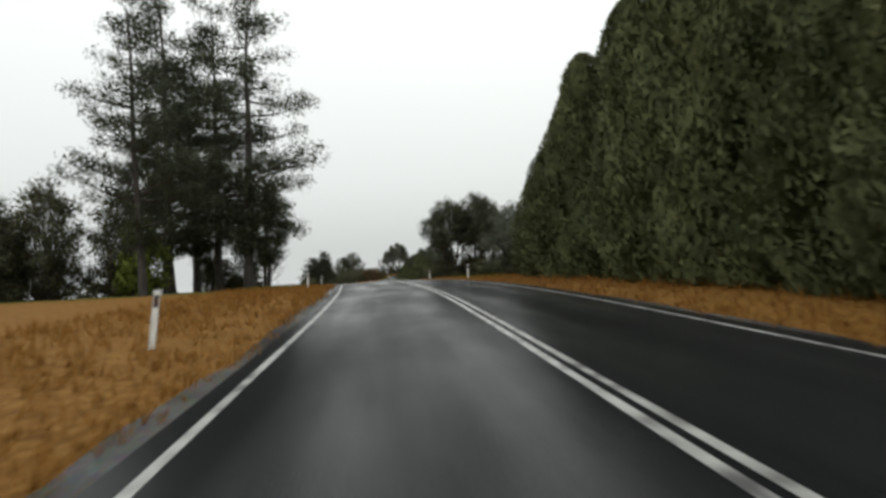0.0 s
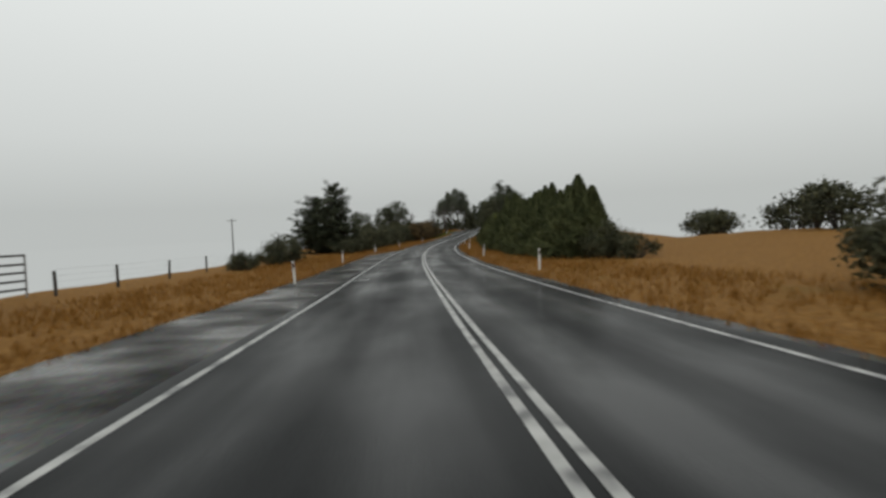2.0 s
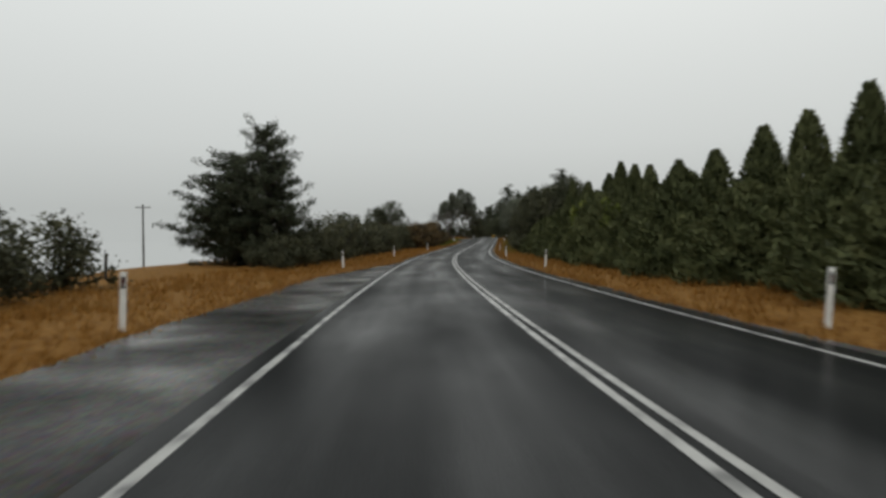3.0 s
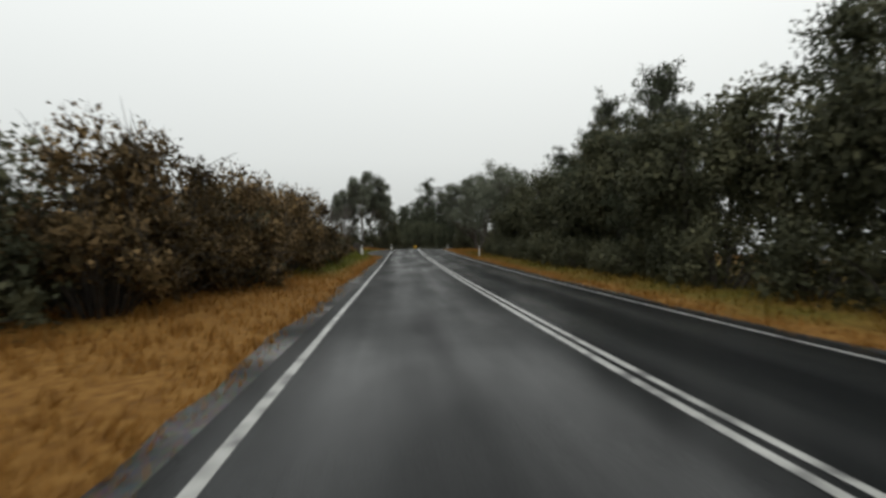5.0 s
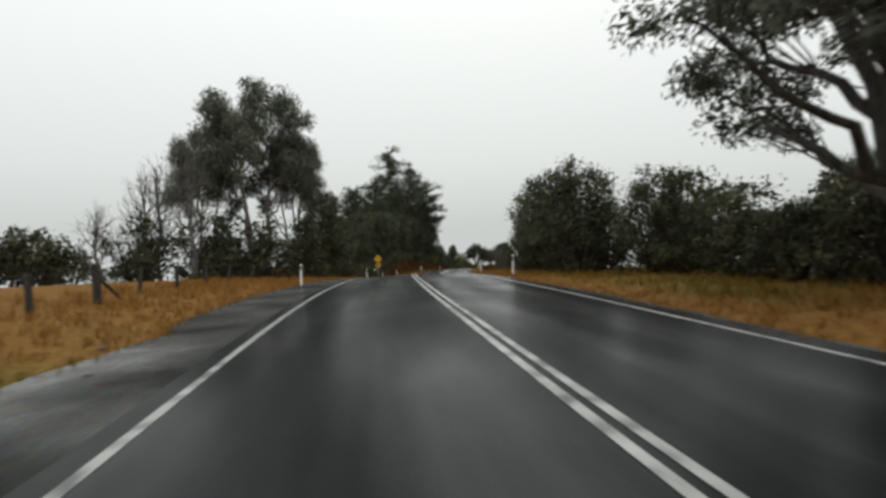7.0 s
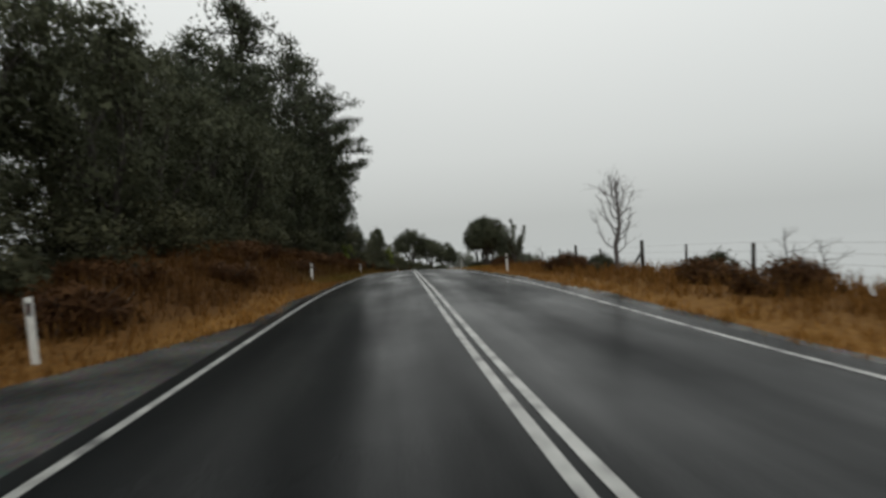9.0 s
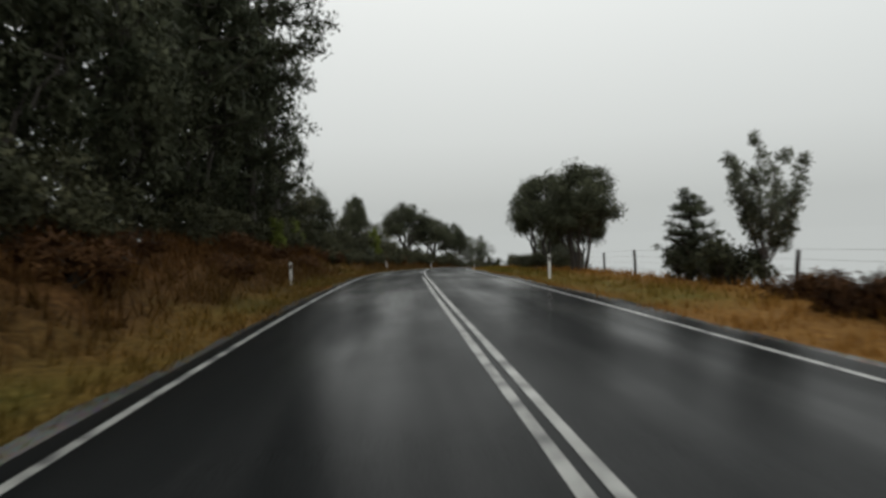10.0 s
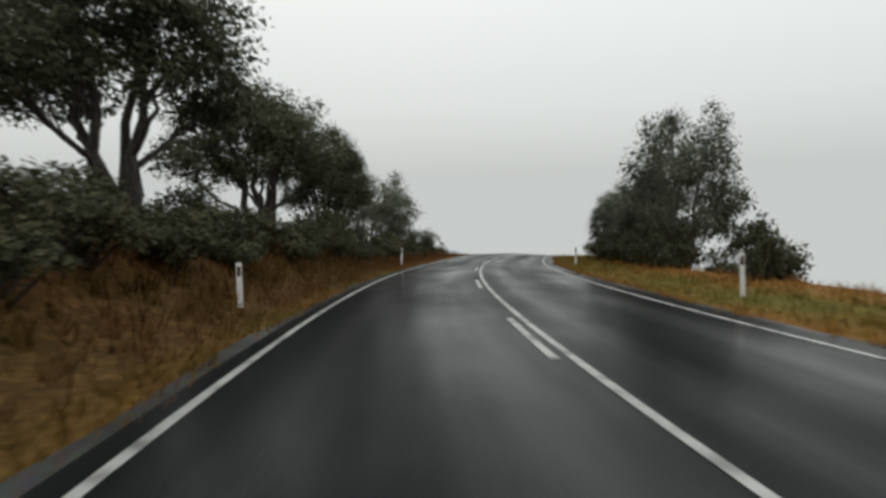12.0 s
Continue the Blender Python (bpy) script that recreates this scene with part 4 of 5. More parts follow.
for i, s in enumerate(np.arange(172, 246, 4.2)):
    EUC_E.put(s, 9.6 + 0.8 * math.sin(i * 2.2), 8.0 + 0.8 * math.sin(i * 1.4), 5.4, group="dense roadside trees")
for i, s in enumerate(np.arange(176, 243, 8.5)):
    (PINE_B if i % 2 else EUC_D).put(s, 12.5, 9.3 + 0.7 * math.sin(i), 6.5)
for i, s in enumerate(np.arange(174, 245, 3.4)):
    bush(s, 7.8 + 0.35 * math.sin(i * 3.1), 2.3 + 0.5 * math.sin(i), 4.2)
for s, off, h, w in ((218.5, 10.6, 9.8, 5.6), (223, 11.0, 8.9, 5.0), (211, 10.6, 9.6, 5.4)):
    FIR.put(s, off, h, w, label="narrow dark conifer among dense roadside trees")
EUC_F.put(246, 8.8, 11.0, 10.2)
EUC_D.put(251.8, 11.8, 11.0, 5.2)
for s, off, h, w in ((250, 9.0, 3.6, 4), (253.5, 10.2, 3.4, 4.2)):
    bush(s, off, h, w)

# ---- the rise: fence, big gum, grove over the crest ----
EUC_A.put(266.7, 9.0, 11.2, 12.5, 100)
for s, off, h, w in ((286, 9.6, 5.6, 5), (290, 8.6, 4.8, 5), (276, 11, 3.8, 5), (282, 12, 5.4, 5), (273.5, 11.8, 3.0, 4.4), (270, 13, 2.8, 4.6), (296, 9, 4.8, 5),
                     (269.5, 10.5, 3.0, 4.4), (275, 20, 4.4, 6), (268, 27, 5.0, 7), (259, 30, 5.0, 7), (279, 18, 5.0, 6), (286, 15, 5.4, 6)):
    bush(s, off, h, w)
for s, off, h, w in ((283.5, 7.7, 6.0, 5), (289, 7.7, 6.4, 5), (294, 7.9, 6.2, 5), (279, 9.6, 4.8, 4.8), (273, 10.8, 2.6, 4.0)):
    BUSH_N.put(s, off, h, w)
for s, off, h, w in ((300, -20.5, 6, 7), (304, -17, 6.8, 7), (308, -13.6, 6.8, 7), (313, -11.6, 7.4, 6), (319, -11, 7.4, 6), (325, -11, 7.4, 6), (298, -26.5, 5.4, 7), (312, -18, 8, 8)):
    bush(s, off, h, w)
EUC_B.put(308, -14.6, 18.8, 12.2)
EUC_B.put(310, -20, 15, 9)
EUC_B.put(313, -12.6, 15.5, 8.5)
EUC_E.put(318, -11.5, 10, 6)
for s, off in ((304, -21), (302, -17.5), (307, -24)):
    BARE_C.put(s, off, 10, 4.5)
EUC_F.put(298, -36.5, 15, 12)
EUC_D.put(294, -40, 12.5, 11)
EUC_D.put(301, -54, 14, 13)
for s, off, h, w in ((289, -33, 5.6, 7), (294, -30, 5.2, 6), (299, -31, 5.2, 7), (305, -33, 5, 7), (311, -34, 5, 7), (284, -36, 6.6, 7), (280, -31, 5.2, 6), (275, -28, 4.4, 6), (292, -46, 7, 8), (283, -43, 7, 8)):
    bush(s, off, h, w)
bush(239, -9.6, 3.4, 4.4)
bush(256, -24, 3.2, 6)
bush(262, -27, 3.4, 7)
bush(244, -17, 3.4, 5)
BARE_B.put(325, -41, 12.0, 5.6)
for s, off, h in ((272, 28, 7.4), (281, 34, 8), (263, 30, 7), (290, 28, 7)):
    EUC_D.put(s, off, h, h * 1.2)

# ---- the cutting: dark grove on the bank, open fall on the other side ----
for s, off, h, w in ((341, -12, 8.5, 6.5), (346, -13, 10, 7), (350, -11, 9.5, 6.5), (356, -12, 10, 7), (362, -11.5, 10, 7), (367, -11, 10.5, 7), (373, -11, 11, 7), (379, -11, 11, 7), (386, -10.8, 11, 7), (393, -10.8, 10, 6.5), (399, -11, 8.5, 6)):
    EUC_D.put(s, off, h, w)
for s, off, h, w in ((385, -15.5, 25.5, 15), (376, -17, 18, 11), (368, -19, 15, 10), (359, -18, 13.5, 9), (351, -19, 12, 8), (343, -20, 12, 8), (392.5, -12.4, 23.5, 12), (398.5, -12, 20, 10.5), (404.5, -11.6, 16, 8.4), (365, -14, 12, 8),
                     (373, -13.5, 15, 9), (380, -13, 16, 9)):
    PINE_B.put(s, off, h, w)
PINE_C.put(398.6, -10.0, 20, 11.6)
BARE_C.put(404.5, -10.2, 11, 4.6, label="dead bare-branched tree at the edge of a dark grove")
for i, s in enumerate(np.arange(334, 404, 4.2)):
    bush(s, -9.8 + 0.5 * math.sin(i * 2.0), 2.6 + 0.4 * math.sin(i * 1.3), 4.6)
EUC_H.put(417.2, -11.0, 6.5, 5.0, label="dense rounded dark tree on a bracken bank")
EUC_E.put(417.5, -16, 5.8, 5.0)
EUC_N.put(426.5, -9.3, 6.8, 3.8)
for s, off, h, w in ((417, -10, 4.2, 4.6), (421, -9.6, 4.4, 4.4), (426, -10.2, 4.0, 4.6), (429.5, -10, 3.9, 4.6), (433.5, -10.4, 3.7, 4.8), (437.5, -10, 3.5, 4.8), (441.5, -10.5, 3.6, 5), (449, -10.8, 1.9, 4.6), (454.5, -10.6, 2.0, 4.6)):
    bush(s, off, h, w)
BUSH_C.put(431, -8.5, 3.4, 2.8)
WISP.put(424.2, -7.1, 1.9, 1.5)
EUC_E.put(409, -10.6, 7.4, 5.4)
for i, s in enumerate(np.arange(404, 438, 3.4)):
    bush(s, -9.6 - 0.7 * math.sin(i * 1.7), 2.2 + 0.4 * math.sin(i * 1.1), 3.9)
BUSH_C.put(399, -8.6, 2.0, 1.8)
BUSH_C.put(404, -8.8, 2.3, 1.7)
for i, s in enumerate(np.arange(337, 408, 4.4)):
    FERN.put(s, -8.0 + 0.8 * math.sin(i * 2.4), 1.0 + 0.2 * math.sin(i * 1.7), 3.4, sink=0.35)
EUC_E.put(443, -12.8, 5.6, 4.6)
FERN.put(437, -7.4, 1.4, 2.8, sink=0.3)
for s, off, h, w in ((450.8, -11.0, 8.9, 9.6), (461, -10.9, 8.2, 9.6), (469, -10.2, 8.8, 6.8)):
    EUC_G.put(s, off, h, w)
for s, off, h, w in ((477, -10, 7.4, 8),):
    EUC_F.put(s, off, h, w)
for i, s in enumerate(np.arange(437, 508, 3.4)):
    bush(s, -8.0 - 0.5 * math.sin(i * 1.7), (1.4 if 440 < s < 459 else 2.5) + 0.3 * math.sin(i * 1.1), 4.0)
for i, s in enumerate(np.arange(408, 500, 2.6)):
    BUSH_D.put(s, -7.3 - 0.35 * math.sin(i * 2.3), 1.15 + 0.25 * math.sin(i * 1.9), 2.6)
for i, s in enumerate(np.arange(486, 540, 7.0)):
    EUC_E.put(s, -11 - 0.8 * math.sin(i * 1.7), 7.0 + 0.6 * math.sin(i * 1.1), 6.0)
BARE_B.put(352.4, 7.95, 4.2, 2.0)
for s, off, h, w in ((366, 6.9, 1.4, 1.3), (365, 7.7, 1.5, 1.2), (362.5, 8.0, 0.8, 1.0), (343, 8.6, 1.5, 1.6), (341.5, 8.4, 1.2, 1.4)):
    SNAG.put(s, off, h, w)
WISP.put(380.4, 9.0, 4.25, 2.9)
PINE_S.put(384, 9.0, 2.9, 2.3)
for s, off, h, w in ((355.6, 6.7, 1.1, 2.4), (357.6, 7.7, 0.9, 2.2), (361, 8.5, 0.7, 2.0), (368, 8.2, 0.7, 2.2), (344.5, 7.4, 0.9, 2.4), (341, 7.1, 1.0, 2.4), (374, 6.9, 0.9, 2.4), (372.4, 6.6, 1.1, 2.4), (376.6, 7.6, 0.8, 2.2)):
    FERN.put(s, off, h, w, label="rust-brown dead bracken beside a wire fence", sink=0.15)
BUSH_D.put(384.5, 9.0, 1.8, 2.4)
for s, off, h, w in ((407.3, 8.7, 7.4, 6.2), (396.2, 8.5, 6.2, 5.6), (403, 10.2, 5.6, 4.6)):
    EUC_N.put(s, off, h, w)
for s, off, h, w in ((381.4, 8.5, 1.6, 2.6), (353, 7.6, 0.9, 1.8), (346, 8.4, 0.9, 1.6), (356, 6.6, 0.8, 1.8), (382, 9, 1.2, 2.2), (404, 7.6, 1.2, 2.4), (412, 8.2, 1.1, 2.6),
                     (416, 8.4, 1.3, 2.8), (419, 9.2, 1.5, 2.8), (426, 8.0, 1.6, 2.6), (430, 9.4, 1.4, 3), (436, 9.6, 1.6, 3), (440, 10, 1.8, 2.8), (452, 8.6, 2.2, 2.6)):
    BUSH_D.put(s, off, h, w)
PINE_S.put(443.6, 12.0, 6.0, 3.4)
for s, off, h, w in ((463, 9.0, 2.6, 4), (467, 8.2, 2.4, 4), (471, 8.0, 2.4, 4), (476, 7.8, 2.4, 4), (481, 7.8, 2.4, 4), (412, 9.5, 1.8, 3.4), (416, 9.6, 1.8, 3.4), (409, 9.6, 1.9, 4.4), (403.5, 9.8, 1.6, 4.0), (457.5, 11.5, 2.8, 4.2), (460.5, 8.4, 2.4, 3.6), (466, 12.5, 3.4, 4.6)):
    bush(s, off, h, w)
for s, off, h, w in ((462.6, 9.5, 8.8, 6.4), (469.5, 9.6, 6.2, 6.0), (474, 9.2, 5.8, 6.0), (479, 8.8, 5.6, 6.0), (485, 8.4, 5.6, 6.0), (490, 8.2, 6.2, 6), (497, 8.2, 6, 6), (505, 8.4, 6, 6)):
    EUC_F.put(s, off, h, w)


# ---- guide posts ----
def box(x0, x1, y0, y1, z0, z1):
    v = np.array([(x, y, z) for z in (z0, z1) for y in (y0, y1) for x in (x0, x1)], float)
    f = [(0, 2, 3, 1), (4, 5, 7, 6), (0, 1, 5, 4), (1, 3, 7, 5), (3, 2, 6, 7), (2, 0, 4, 6)]
    return v, f


def bevelled(name, pieces, material, width=0.006):
    v, f = join(pieces)
    bm = bmesh.new()
    vs = [bm.verts.new(p) for p in v]
    for q in f:
        bm.faces.new([vs[i] for i in q])
    bmesh.ops.recalc_face_normals(bm, faces=bm.faces)
    bmesh.ops.bevel(bm, geom=list(bm.edges), offset=width, segments=1, affect="EDGES")
    me = bpy.data.meshes.new(name)
    bm.to_mesh(me)
    bm.free()
    me.materials.append(material)
    return me


def make_guide_post():
    root = new("guide_post")
    part("post", bevelled("post", [box(-0.05, 0.05, -0.012, 0.012, -0.3, 1.0), box(-0.05, -0.04, -0.03, 0.012, -0.3, 1.0), box(0.04, 0.05, -0.03, 0.012, -0.3, 1.0)], M_WHITE, 0.003), root)
    band = part("band", bevelled("band", [box(-0.035, 0.035, -0.016, -0.0125, 0.72, 0.92)], M_BLACK, 0.001), root, "black band")
    part("reflector", bevelled("reflector", [box(-0.022, 0.022, -0.022, -0.0165, 0.77, 0.88)], M_REFL, 0.002), band, "small reflector")
    return tagged(root, "white plastic roadside guide post with black band", "guide post", "roadside guide posts")


POST = make_guide_post()
POSTS = ((9.8, -5.7, 7), (37.9, -5.6, 1), (56.4, -5.3, 1), (99.0, -5.8, -3), (121.2, -6.7, 2), (143.9, -6.5, -2), (165, -6.0, 0), (188, -5.2, 0), (239, -5.9, -4), (243.5, -6.4, 3), (284.6, -5.4, 1),
         (312, -5.4, 0), (331.3, -7.0, 2), (338.6, -6.25, -4), (360, -5.6, 0), (389, -5.6, 0), (425.8, -5.65, -6), (446, -5.25, 0), (466, -4.8, 2), (488, -4.8, 0),
         (37.3, 4.9, 2), (57.4, 5.5, 0), (100.5, 5.1, 1), (120.2, 4.8, 4), (143.3, 5.0, 4), (163, 4.5, 0), (185, 4.6, 0), (238.8, 5.35, 0), (284.4, 4.6, 2), (300, 4.8, 0), (359.8, 4.75, -1), (387.7, 4.85, 0), (446.6, 5.4, -3), (467, 5, 0))
for i, (s, off, lean) in enumerate(POSTS):
    x, y, z = at(s, off)
    m = pose(x, y, z - 0.04, 0, lean, math.degrees(heading(s)))
    if i == 0:
        POST.matrix_basis = m
    else:
        copy_thing(POST, m)


# ---- fences ----
def make_fence(posts, wires, label, height, thick, seed):
    """A line of timber posts with wires strung between them; posts: s, off, whether it is a thick strainer."""
    rng = np.random.RandomState(seed)
    x0, y0, z0 = at(posts[0][0], posts[0][1])
    root = new("fence")
    root.location = (x0, y0, z0)
    tops = []
    for s, off, strainer in posts:
        p = at(s, off) - (x0, y0, z0)
        k = thick * (1.5 if strainer else rng.uniform(0.8, 1.15))
        h = height * (1.18 if strainer else rng.uniform(0.88, 1.08))
        lean = rng.normal(size=2) * 0.035
        line = np.array([p + (0, 0, -0.3), p + (lean[0] * 0.5, lean[1] * 0.5, h * 0.5), p + (lean[0], lean[1], h * 0.97), p + (lean[0], lean[1], h)])
        v, f = tube(line, [k, k * 0.95, k * 0.9, k * 0.6], 8)
        f.append(tuple(range(len(v) - 8, len(v))))
        part("fence_post", mesh_of("fence_post", v, f, M_TIMBER), root)
        tops.append((p, h))
        if strainer:
            d = at(s + 1.5, off) - (x0, y0, z0)
            v, f = tube(np.array([p + (0, 0, h * 0.65), (p + d) / 2 + (0, 0, h * 0.3), d + (0, 0, -0.1)]), [0.05, 0.05, 0.05], 6)
            part("brace", mesh_of("brace", v, f, M_TIMBER), root)
    for i in range(wires):
        line = np.array([p + (0, 0, height * (0.25 + 0.68 * i / max(1, wires - 1))) for p, h in tops])
        v, f = tube(line, [0.003] * len(line), 4)
        part("wire", mesh_of("wire", v, f, M_WIRE), root, "thin fence wire")
    return tagged(root, label, "fence")


make_fence([(s, -15.3 + 0.1 * math.sin(s), False) for s in (98.6, 103.2, 108.8, 114.6, 120, 125, 130, 136)], 4, "old dark timber post and wire fence in dry grass", 1.15, 0.075, 2)
make_fence([(245, -6.6, 0), (248.7, -7.1, 1), (252.2, -7.9, 0), (254.9, -8.1, 0), (258.6, -8.5, 0), (262, -8.8, 0), (265.2, -9.0, 0), (268.6, -9.3, 0), (271.6, -9.4, 0), (274.6, -9.4, 1), (278.4, -9.9, 0), (282, -10, 0), (286, -10.2, 0), (290, -10.4, 0), (295, -10.6, 0)],
           2, "weathered timber post fence with wires beside a paddock", 0.95, 0.085, 3)
make_fence([(s, 9.0 + 0.1 * math.sin(s * 2), s in (352.6, 361.2)) for s in (334, 339.6, 344.9, 348.8, 352.6, 357, 361.2, 365, 369.4, 374, 379, 384, 389, 393.5, 398)], 4, "leaning timber post and wire fence along a falling hillside", 1.1, 0.055, 4)


# ---- cattle yard, utility poles, warning sign ----
def make_panel():
    root = new("cattle_fence")
    for x in (-1.45, 1.45, 0.0):
        part("upright", bevelled("upright", [box(x - 0.03, x + 0.03, -0.03, 0.03, -0.1, 1.75)], M_STEEL, 0.004), root)
    for z in (0.35, 0.68, 1.01, 1.34, 1.7):
        part("rail", bevelled("rail", [box(-1.48, 1.48, -0.025, 0.025, z - 0.045, z + 0.045)], M_TIMBER, 0.006), root)
    return tagged(root, "dark railed cattle yard fence length in a paddock", "fence", "cattle yard fences")


PANEL = make_panel()
ends = at(98.4, -16.3), at(74, -21.6)
k = 8
for i in range(k):
    p = ends[0] * (1 - (i + 0.5) / k) + ends[1] * (i + 0.5) / k
    m = pose(*p, 0, 0, math.degrees(math.atan2(ends[1][1] - ends[0][1], ends[1][0] - ends[0][0])))
    if i == 0:
        PANEL.matrix_basis = m
    else:
        copy_thing(PANEL, m)


def make_yard_gate(a, b, h):
    """A tall open gate frame: two round posts and a bar across their tops."""
    root = new("yard_gate_frame")
    length = float(np.hypot(*(b - a)[:2]))
    for u in (0.0, length):
        v, f = tube([(u, 0.12, -0.4), (u, 0.12, h * 0.5), (u, 0.12, h)], [0.07, 0.065, 0.06], 8)
        f.append(tuple(range(len(v) - 8, len(v))))
        part("upright", mesh_of("upright", v, f, M_STEEL, True), root)
    v, f = tube([(-0.12, 0.12, h + 0.04), (length / 2, 0.12, h + 0.02), (length + 0.12, 0.12, h + 0.04)], [0.045] * 3, 8)
    part("crossbar", mesh_of("crossbar", v, f, M_STEEL, True), root)
    root.matrix_basis = pose(a[0], a[1], min(a[2], b[2]), 0, 0, math.degrees(math.atan2(b[1] - a[1], b[0] - a[0])))
    return tagged(root, "tall open steel gate frame over a cattle yard", "gate frame")


make_yard_gate(at(90.2, -18.4), at(86.6, -19.2), 3.3)


def make_loading_ramp(s, off, turn):
    """A stock ramp: a sloping deck between two railed sides."""
    root = new("loading_ramp")
    x, y, z = at(s, off)
    k = 0.22
    for side in (-0.65, 0.65):
        for u in (0.0, 1.6, 3.2, 4.8):
            part("upright", bevelled("upright", [box(u - 0.05, u + 0.05, side - 0.05, side + 0.05, -0.3, 1.25 + k * u)], M_TIMBER, 0.008), root)
        for up in (0.45, 0.8, 1.15):
            v, f = box(-0.1, 4.9, side - 0.09, side - 0.05, up - 0.06, up + 0.06)
            v[:, 2] += k * v[:, 0]
            part("rail", bevelled("rail", [(v, f)], M_TIMBER, 0.006), root)
    v, f = box(0, 4.8, -0.6, 0.6, 0.05, 0.13)
    v[:, 2] += k * v[:, 0]
    part("deck", bevelled("deck", [(v, f)], M_TIMBER, 0.01), root, "worn plank deck")
    root.matrix_basis = pose(x, y, z, 0, 0, turn)
    return tagged(root, "grey timber cattle loading ramp in a paddock", "loading ramp")


make_loading_ramp(73, -23.5, 170)


def make_yard_wall(a, b):
    """A low dark sheet-clad side of the yard on timber posts."""
    root = new("yard_wall")
    length = float(np.hypot(*(b - a)[:2]))
    v, f = box(0, length, -0.03, 0.03, 0.2, 1.15)
    part("sheet", bevelled("sheet", [(v, f)], M_DARKSHEET, 0.01), root, "dark sheet cladding")
    part("cap", bevelled("cap", [box(-0.05, length + 0.05, -0.06, 0.06, 1.153, 1.22)], M_TIMBER, 0.01), root)
    for u in np.linspace(0.1, length - 0.1, 4):
        part("post", bevelled("post", [box(u - 0.07, u + 0.07, 0.034, 0.17, -0.3, 1.4)], M_TIMBER, 0.01), root)
    root.matrix_basis = pose(a[0], a[1], min(a[2], b[2]), 0, 0, math.degrees(math.atan2(b[1] - a[1], b[0] - a[0])))
    return tagged(root, "dark sheet-clad low wall of a cattle yard", "yard wall")


make_yard_wall(at(66, -17.4), at(76.5, -19.6))


def make_pole(s, off, h):
    root = new("utility_pole")
    x, y, z = at(s, off)
    v, f = tube([(0, 0, -0.5), (0, 0, h * 0.5), (0, 0, h)], [0.14, 0.12, 0.095], 10)
    f.append(tuple(range(len(v) - 10, len(v))))
    part("pole", mesh_of("pole", v, f, M_TIMBER, True), root)
    arm = part("crossarm", bevelled("crossarm", [box(-0.9, 0.9, -0.05, 0.05, h - 0.45, h - 0.33)], M_TIMBER, 0.01), root)
    for a in (-0.8, 0.0, 0.8):
        v, f = tube([(a, 0, h - 0.33), (a, 0, h - 0.25), (a, 0, h - 0.2), (a, 0, h - 0.14)], [0.025, 0.05, 0.03, 0.02], 8)
        part("insulator", mesh_of("insulator", v, f, M_WHITE, True), arm, "small pale insulator")
    root.matrix_basis = pose(x, y, z, 0, 0, 20)
    return tagged(root, "weathered timber utility pole in a paddock", "utility pole")


make_pole(182, -42, 10.6)


def make_curve_sign(s, off):
    root = new("curve_sign")
    x, y, z = at(s, off)
    v, f = tube([(0, 0, -0.4), (0, 0, 1.2), (0, 0, 2.95)], [0.03, 0.03, 0.03], 10)
    part("post", mesh_of("post", v, f, M_STEEL, True), root, "grey steel post")
    r = 0.46
    d = np.array([(0, 0, -r), (r, 0, 0), (0, 0, r), (-r, 0, 0)])
    face = np.vstack([d + (0, -0.045, 2.5), d + (0, -0.035, 2.5)])
    plate = part("diamond_plate", bevelled("diamond_plate", [(face, [(0, 1, 2, 3), (7, 6, 5, 4), (0, 4, 5, 1), (1, 5, 6, 2), (2, 6, 7, 3), (3, 7, 4, 0)])], M_YELLOW, 0.003), root, "yellow diamond plate")
    arrow, fa = join([box(-0.05, 0.03, -0.052, -0.046, 2.25, 2.55), box(-0.05, 0.14, -0.052, -0.046, 2.55, 2.62)])
    part("arrow", mesh_of("arrow", arrow, fa, M_BLACK), plate, "black bent arrow")
    square = part("speed_plate", bevelled("speed_plate", [box(-0.26, 0.26, -0.045, -0.035, 1.52, 1.97)], M_YELLOW, 0.003), root, "yellow square speed plate")
    bars, fb = join([box(-0.16, -0.03, -0.052, -0.046, 1.65, 1.85), box(0.03, 0.16, -0.052, -0.046, 1.65, 1.85)])
    part("figure", mesh_of("figure", bars, fb, M_BLACK), square, "dark plain bars")
    root.matrix_basis = pose(x, y, z, 0, 0, math.degrees(heading(s)))
    return tagged(root, "yellow diamond curve warning sign with a square plate below", "road sign")


make_curve_sign(325, -6.4)


def make_stone(seed):
    rng = np.random.RandomState(seed)
    bm = bmesh.new()
    bmesh.ops.create_icosphere(bm, subdivisions=2, radius=0.5)
    for v in bm.verts:
        v.co *= 1 + 0.22 * math.sin(4 * v.co.x + seed) * math.sin(5 * v.co.y + 2) + rng.normal() * 0.04
        v.co.z *= 0.55
    me = bpy.data.meshes.new("stone")
    bm.to_mesh(me)
    bm.free()
    me.materials.append(M_GRAVEL)
    return Kind(tagged(new("stone", me), "small wet grey stone on the gravel shoulder", "stone", "loose stones"), 0.55, 1.0)


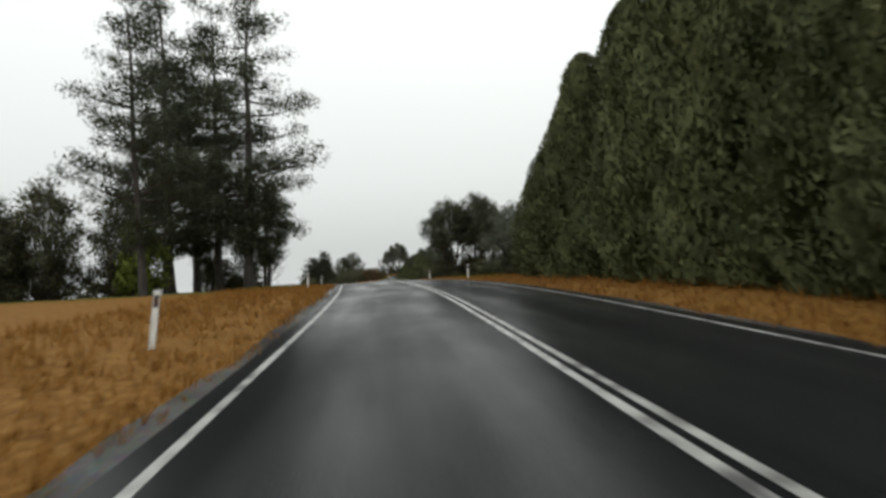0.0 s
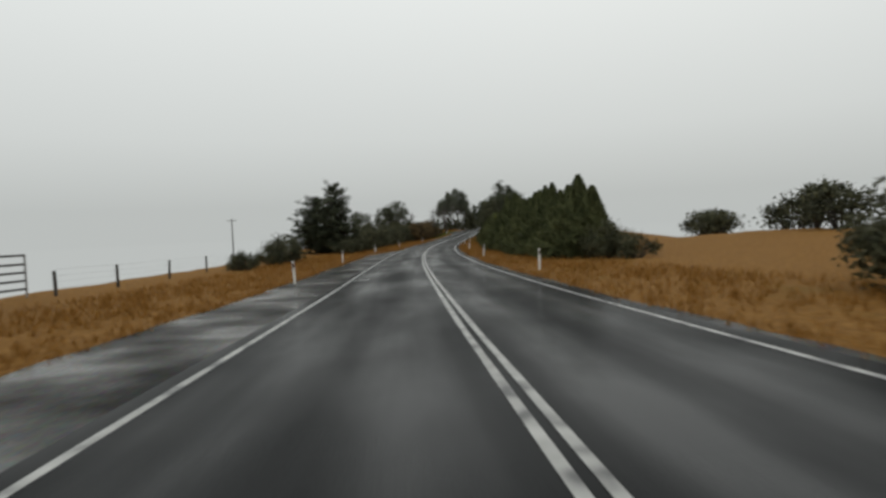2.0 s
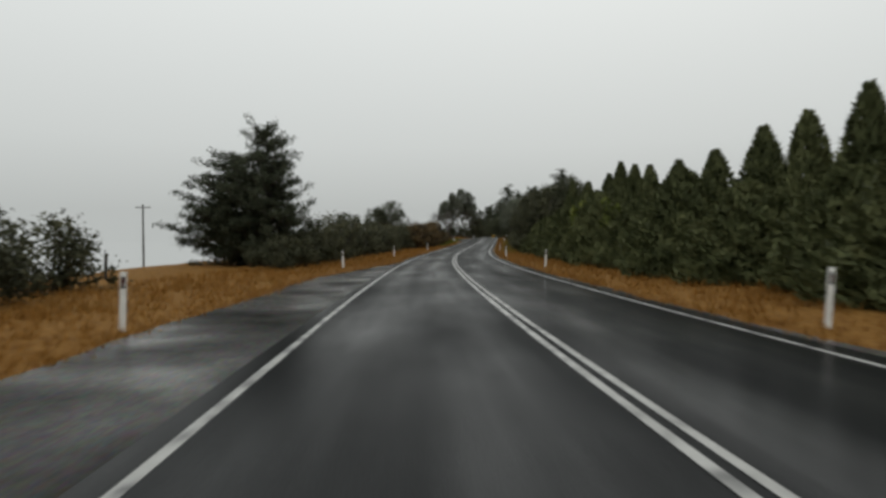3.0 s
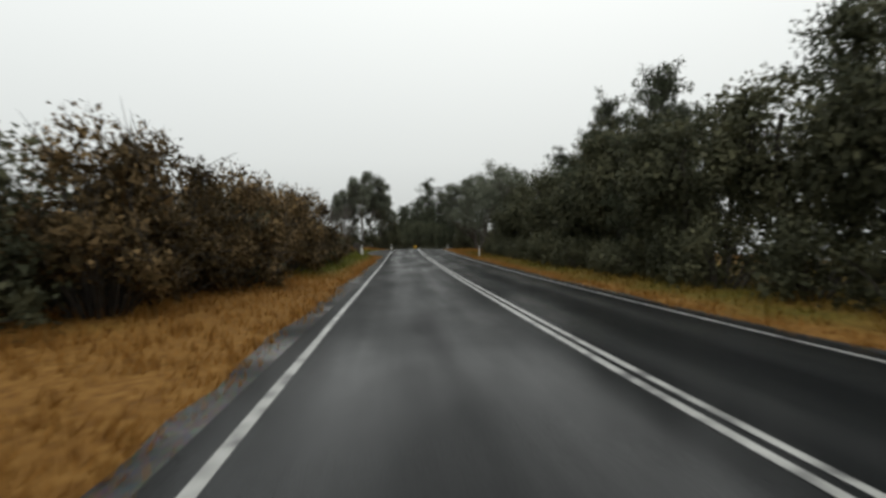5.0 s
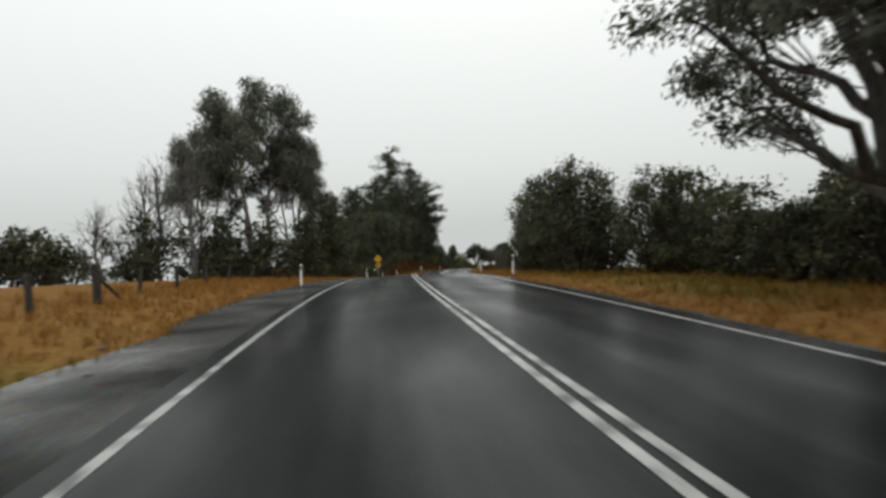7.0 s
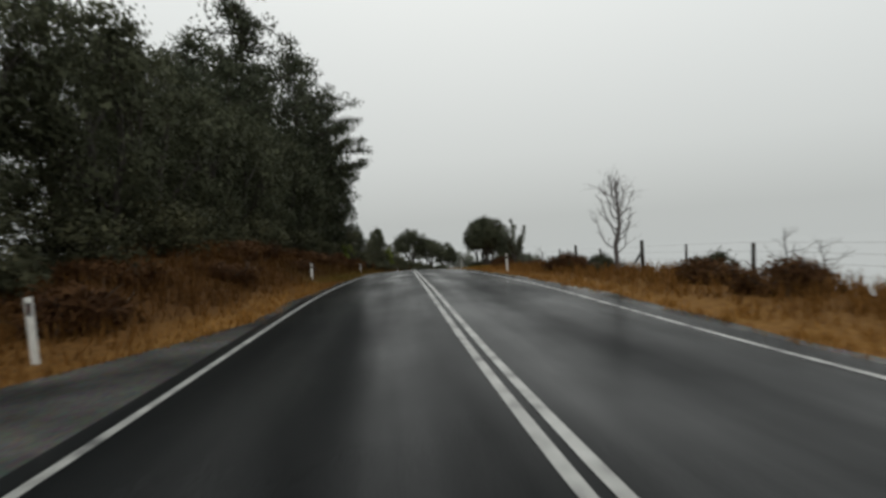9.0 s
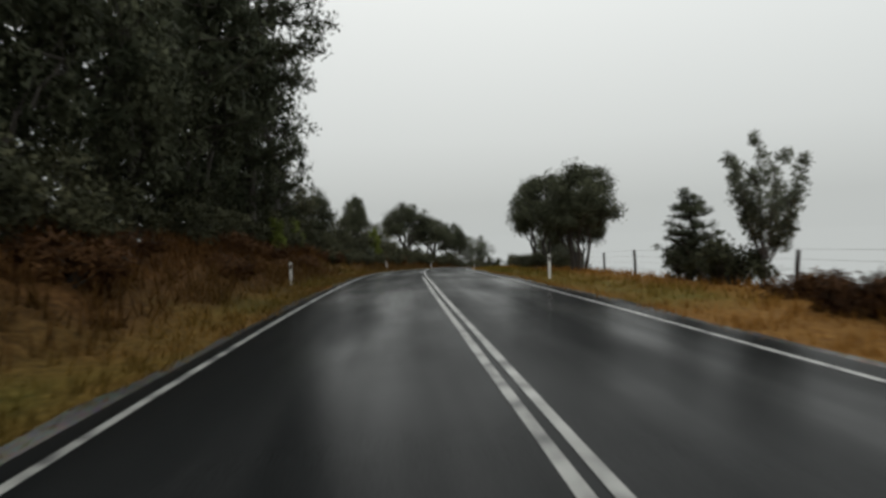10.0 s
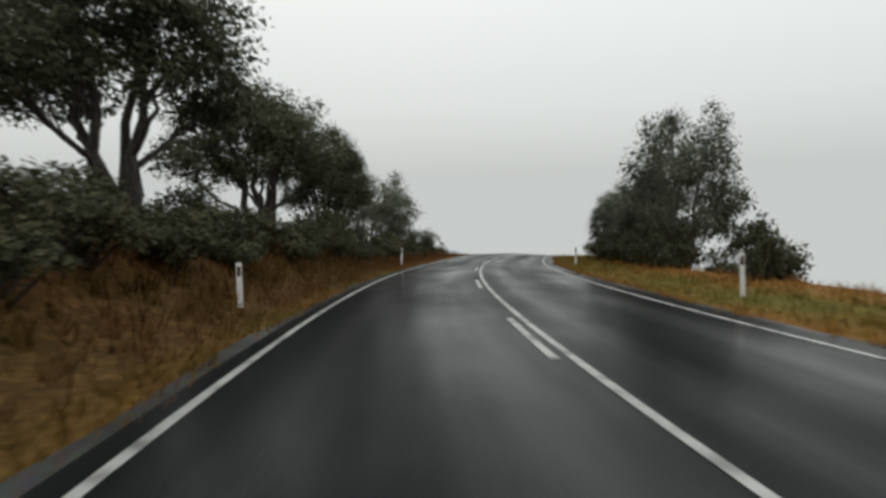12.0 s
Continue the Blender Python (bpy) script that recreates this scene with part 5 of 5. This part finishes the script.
STONES = [make_stone(i) for i in (3, 8)]
for i, (s, off, w) in enumerate(((262.3, -5.4, 0.36), (264.8, -4.9, 0.15), (266.9, -5.7, 0.18), (259.6, -5.9, 0.14), (246.5, -5.2, 0.16), (106.5, -4.8, 0.13), (128.2, -5.1, 0.16), (139.0, -4.6, 0.14), (152.3, -4.4, 0.15), (68.1, -4.7, 0.12), (331.0, -5.2, 0.18), (335.6, -5.0, 0.14))):
    STONES[i % 2].put(s, off, w * 0.5, w, sink=0.03)


def make_letterbox(s, off):
    root = new("letterbox")
    x, y, z = at(s, off)
    part("post", bevelled("post", [box(-0.04, 0.04, -0.04, 0.04, -0.3, 1.12)], M_TIMBER, 0.006), root, "thin dark timber post")
    body = part("box", bevelled("box", [box(-0.15, 0.15, -0.2, 0.2, 1.12, 1.3)], M_WHITE, 0.02), root, "small white box")
    v, f = join([box(-0.09, 0.09, -0.206, -0.2005, 1.23, 1.25)])
    part("slot", mesh_of("slot", v, f, M_BLACK), body, "dark slot")
    root.matrix_basis = pose(x, y, z, 0, 0, math.degrees(heading(s)) + 12)
    return tagged(root, "small white letterbox on a dark post under trees", "letterbox")


make_letterbox(334.5, -8.6)

# short pale marks in two rows across the lanes
for s0, c in ((98.6, -3.22), (98.7, -3.05), (98.6, -2.87), (98.75, -2.7), (103.0, 2.5), (103.2, 2.85), (103.1, 3.1)):
    line_strip(s0, s0 + 0.35, c, 0.11, "short pale mark on wet asphalt", M_PALE_MARK)


# ---- grass: the uncounted blades of the verges ----
def build_grass(side, tufts, seed):
    rng = np.random.RandomState(seed)
    s = rng.uniform(-6, 486, tufts)
    edge = shoulder_edge(s, side)
    u = rng.uniform(0, 1, tufts) ** 1.6
    off = side * (edge - 0.12 + u * 6.5)
    bank = rust_and_shade(s, off)
    tall = 0.09 + 0.09 * rng.rand(tufts) + 0.14 * smooth(u * 2) + 0.35 * bank * smooth(u * 3)
    k = 5
    base = at(s, off) - (0, 0, 0.05)
    base = np.repeat(base, k, 0) + np.c_[rng.normal(size=(tufts * k, 2)) * 0.09, np.zeros(tufts * k)]
    h = np.repeat(tall, k) * rng.uniform(0.6, 1.3, tufts * k)
    a = rng.uniform(0, 2 * math.pi, tufts * k)
    w = np.c_[np.cos(a), np.sin(a), np.zeros(tufts * k)] * (0.012 + 0.03 * h)[:, None]
    tip = base + np.c_[rng.normal(size=(tufts * k, 2)) * 0.35 * h[:, None], h]
    v = np.stack([base - w, base + w, tip], 1).reshape(-1, 3)
    up = rng.normal(size=(tufts * k, 3)) * 0.22 + (0, 0, 1)
    me = leaf_mesh("verge_grass", leaf_shape(v.reshape(-1, 3, 3), up), M_BLADE)
    for name, value in (("green", greenness(s, off)), ("rust", rust_and_shade(s, off))):
        at_ = me.attributes.new(name, "FLOAT", "POINT")
        at_.data.foreach_set("value", np.repeat(value, k * 3))
    tagged(new("verge_grass", me), "wet straw-brown and green roadside grass", "grass", kind="stuff")


build_grass(-1, 26000, 61)
build_grass(1, 22000, 62)
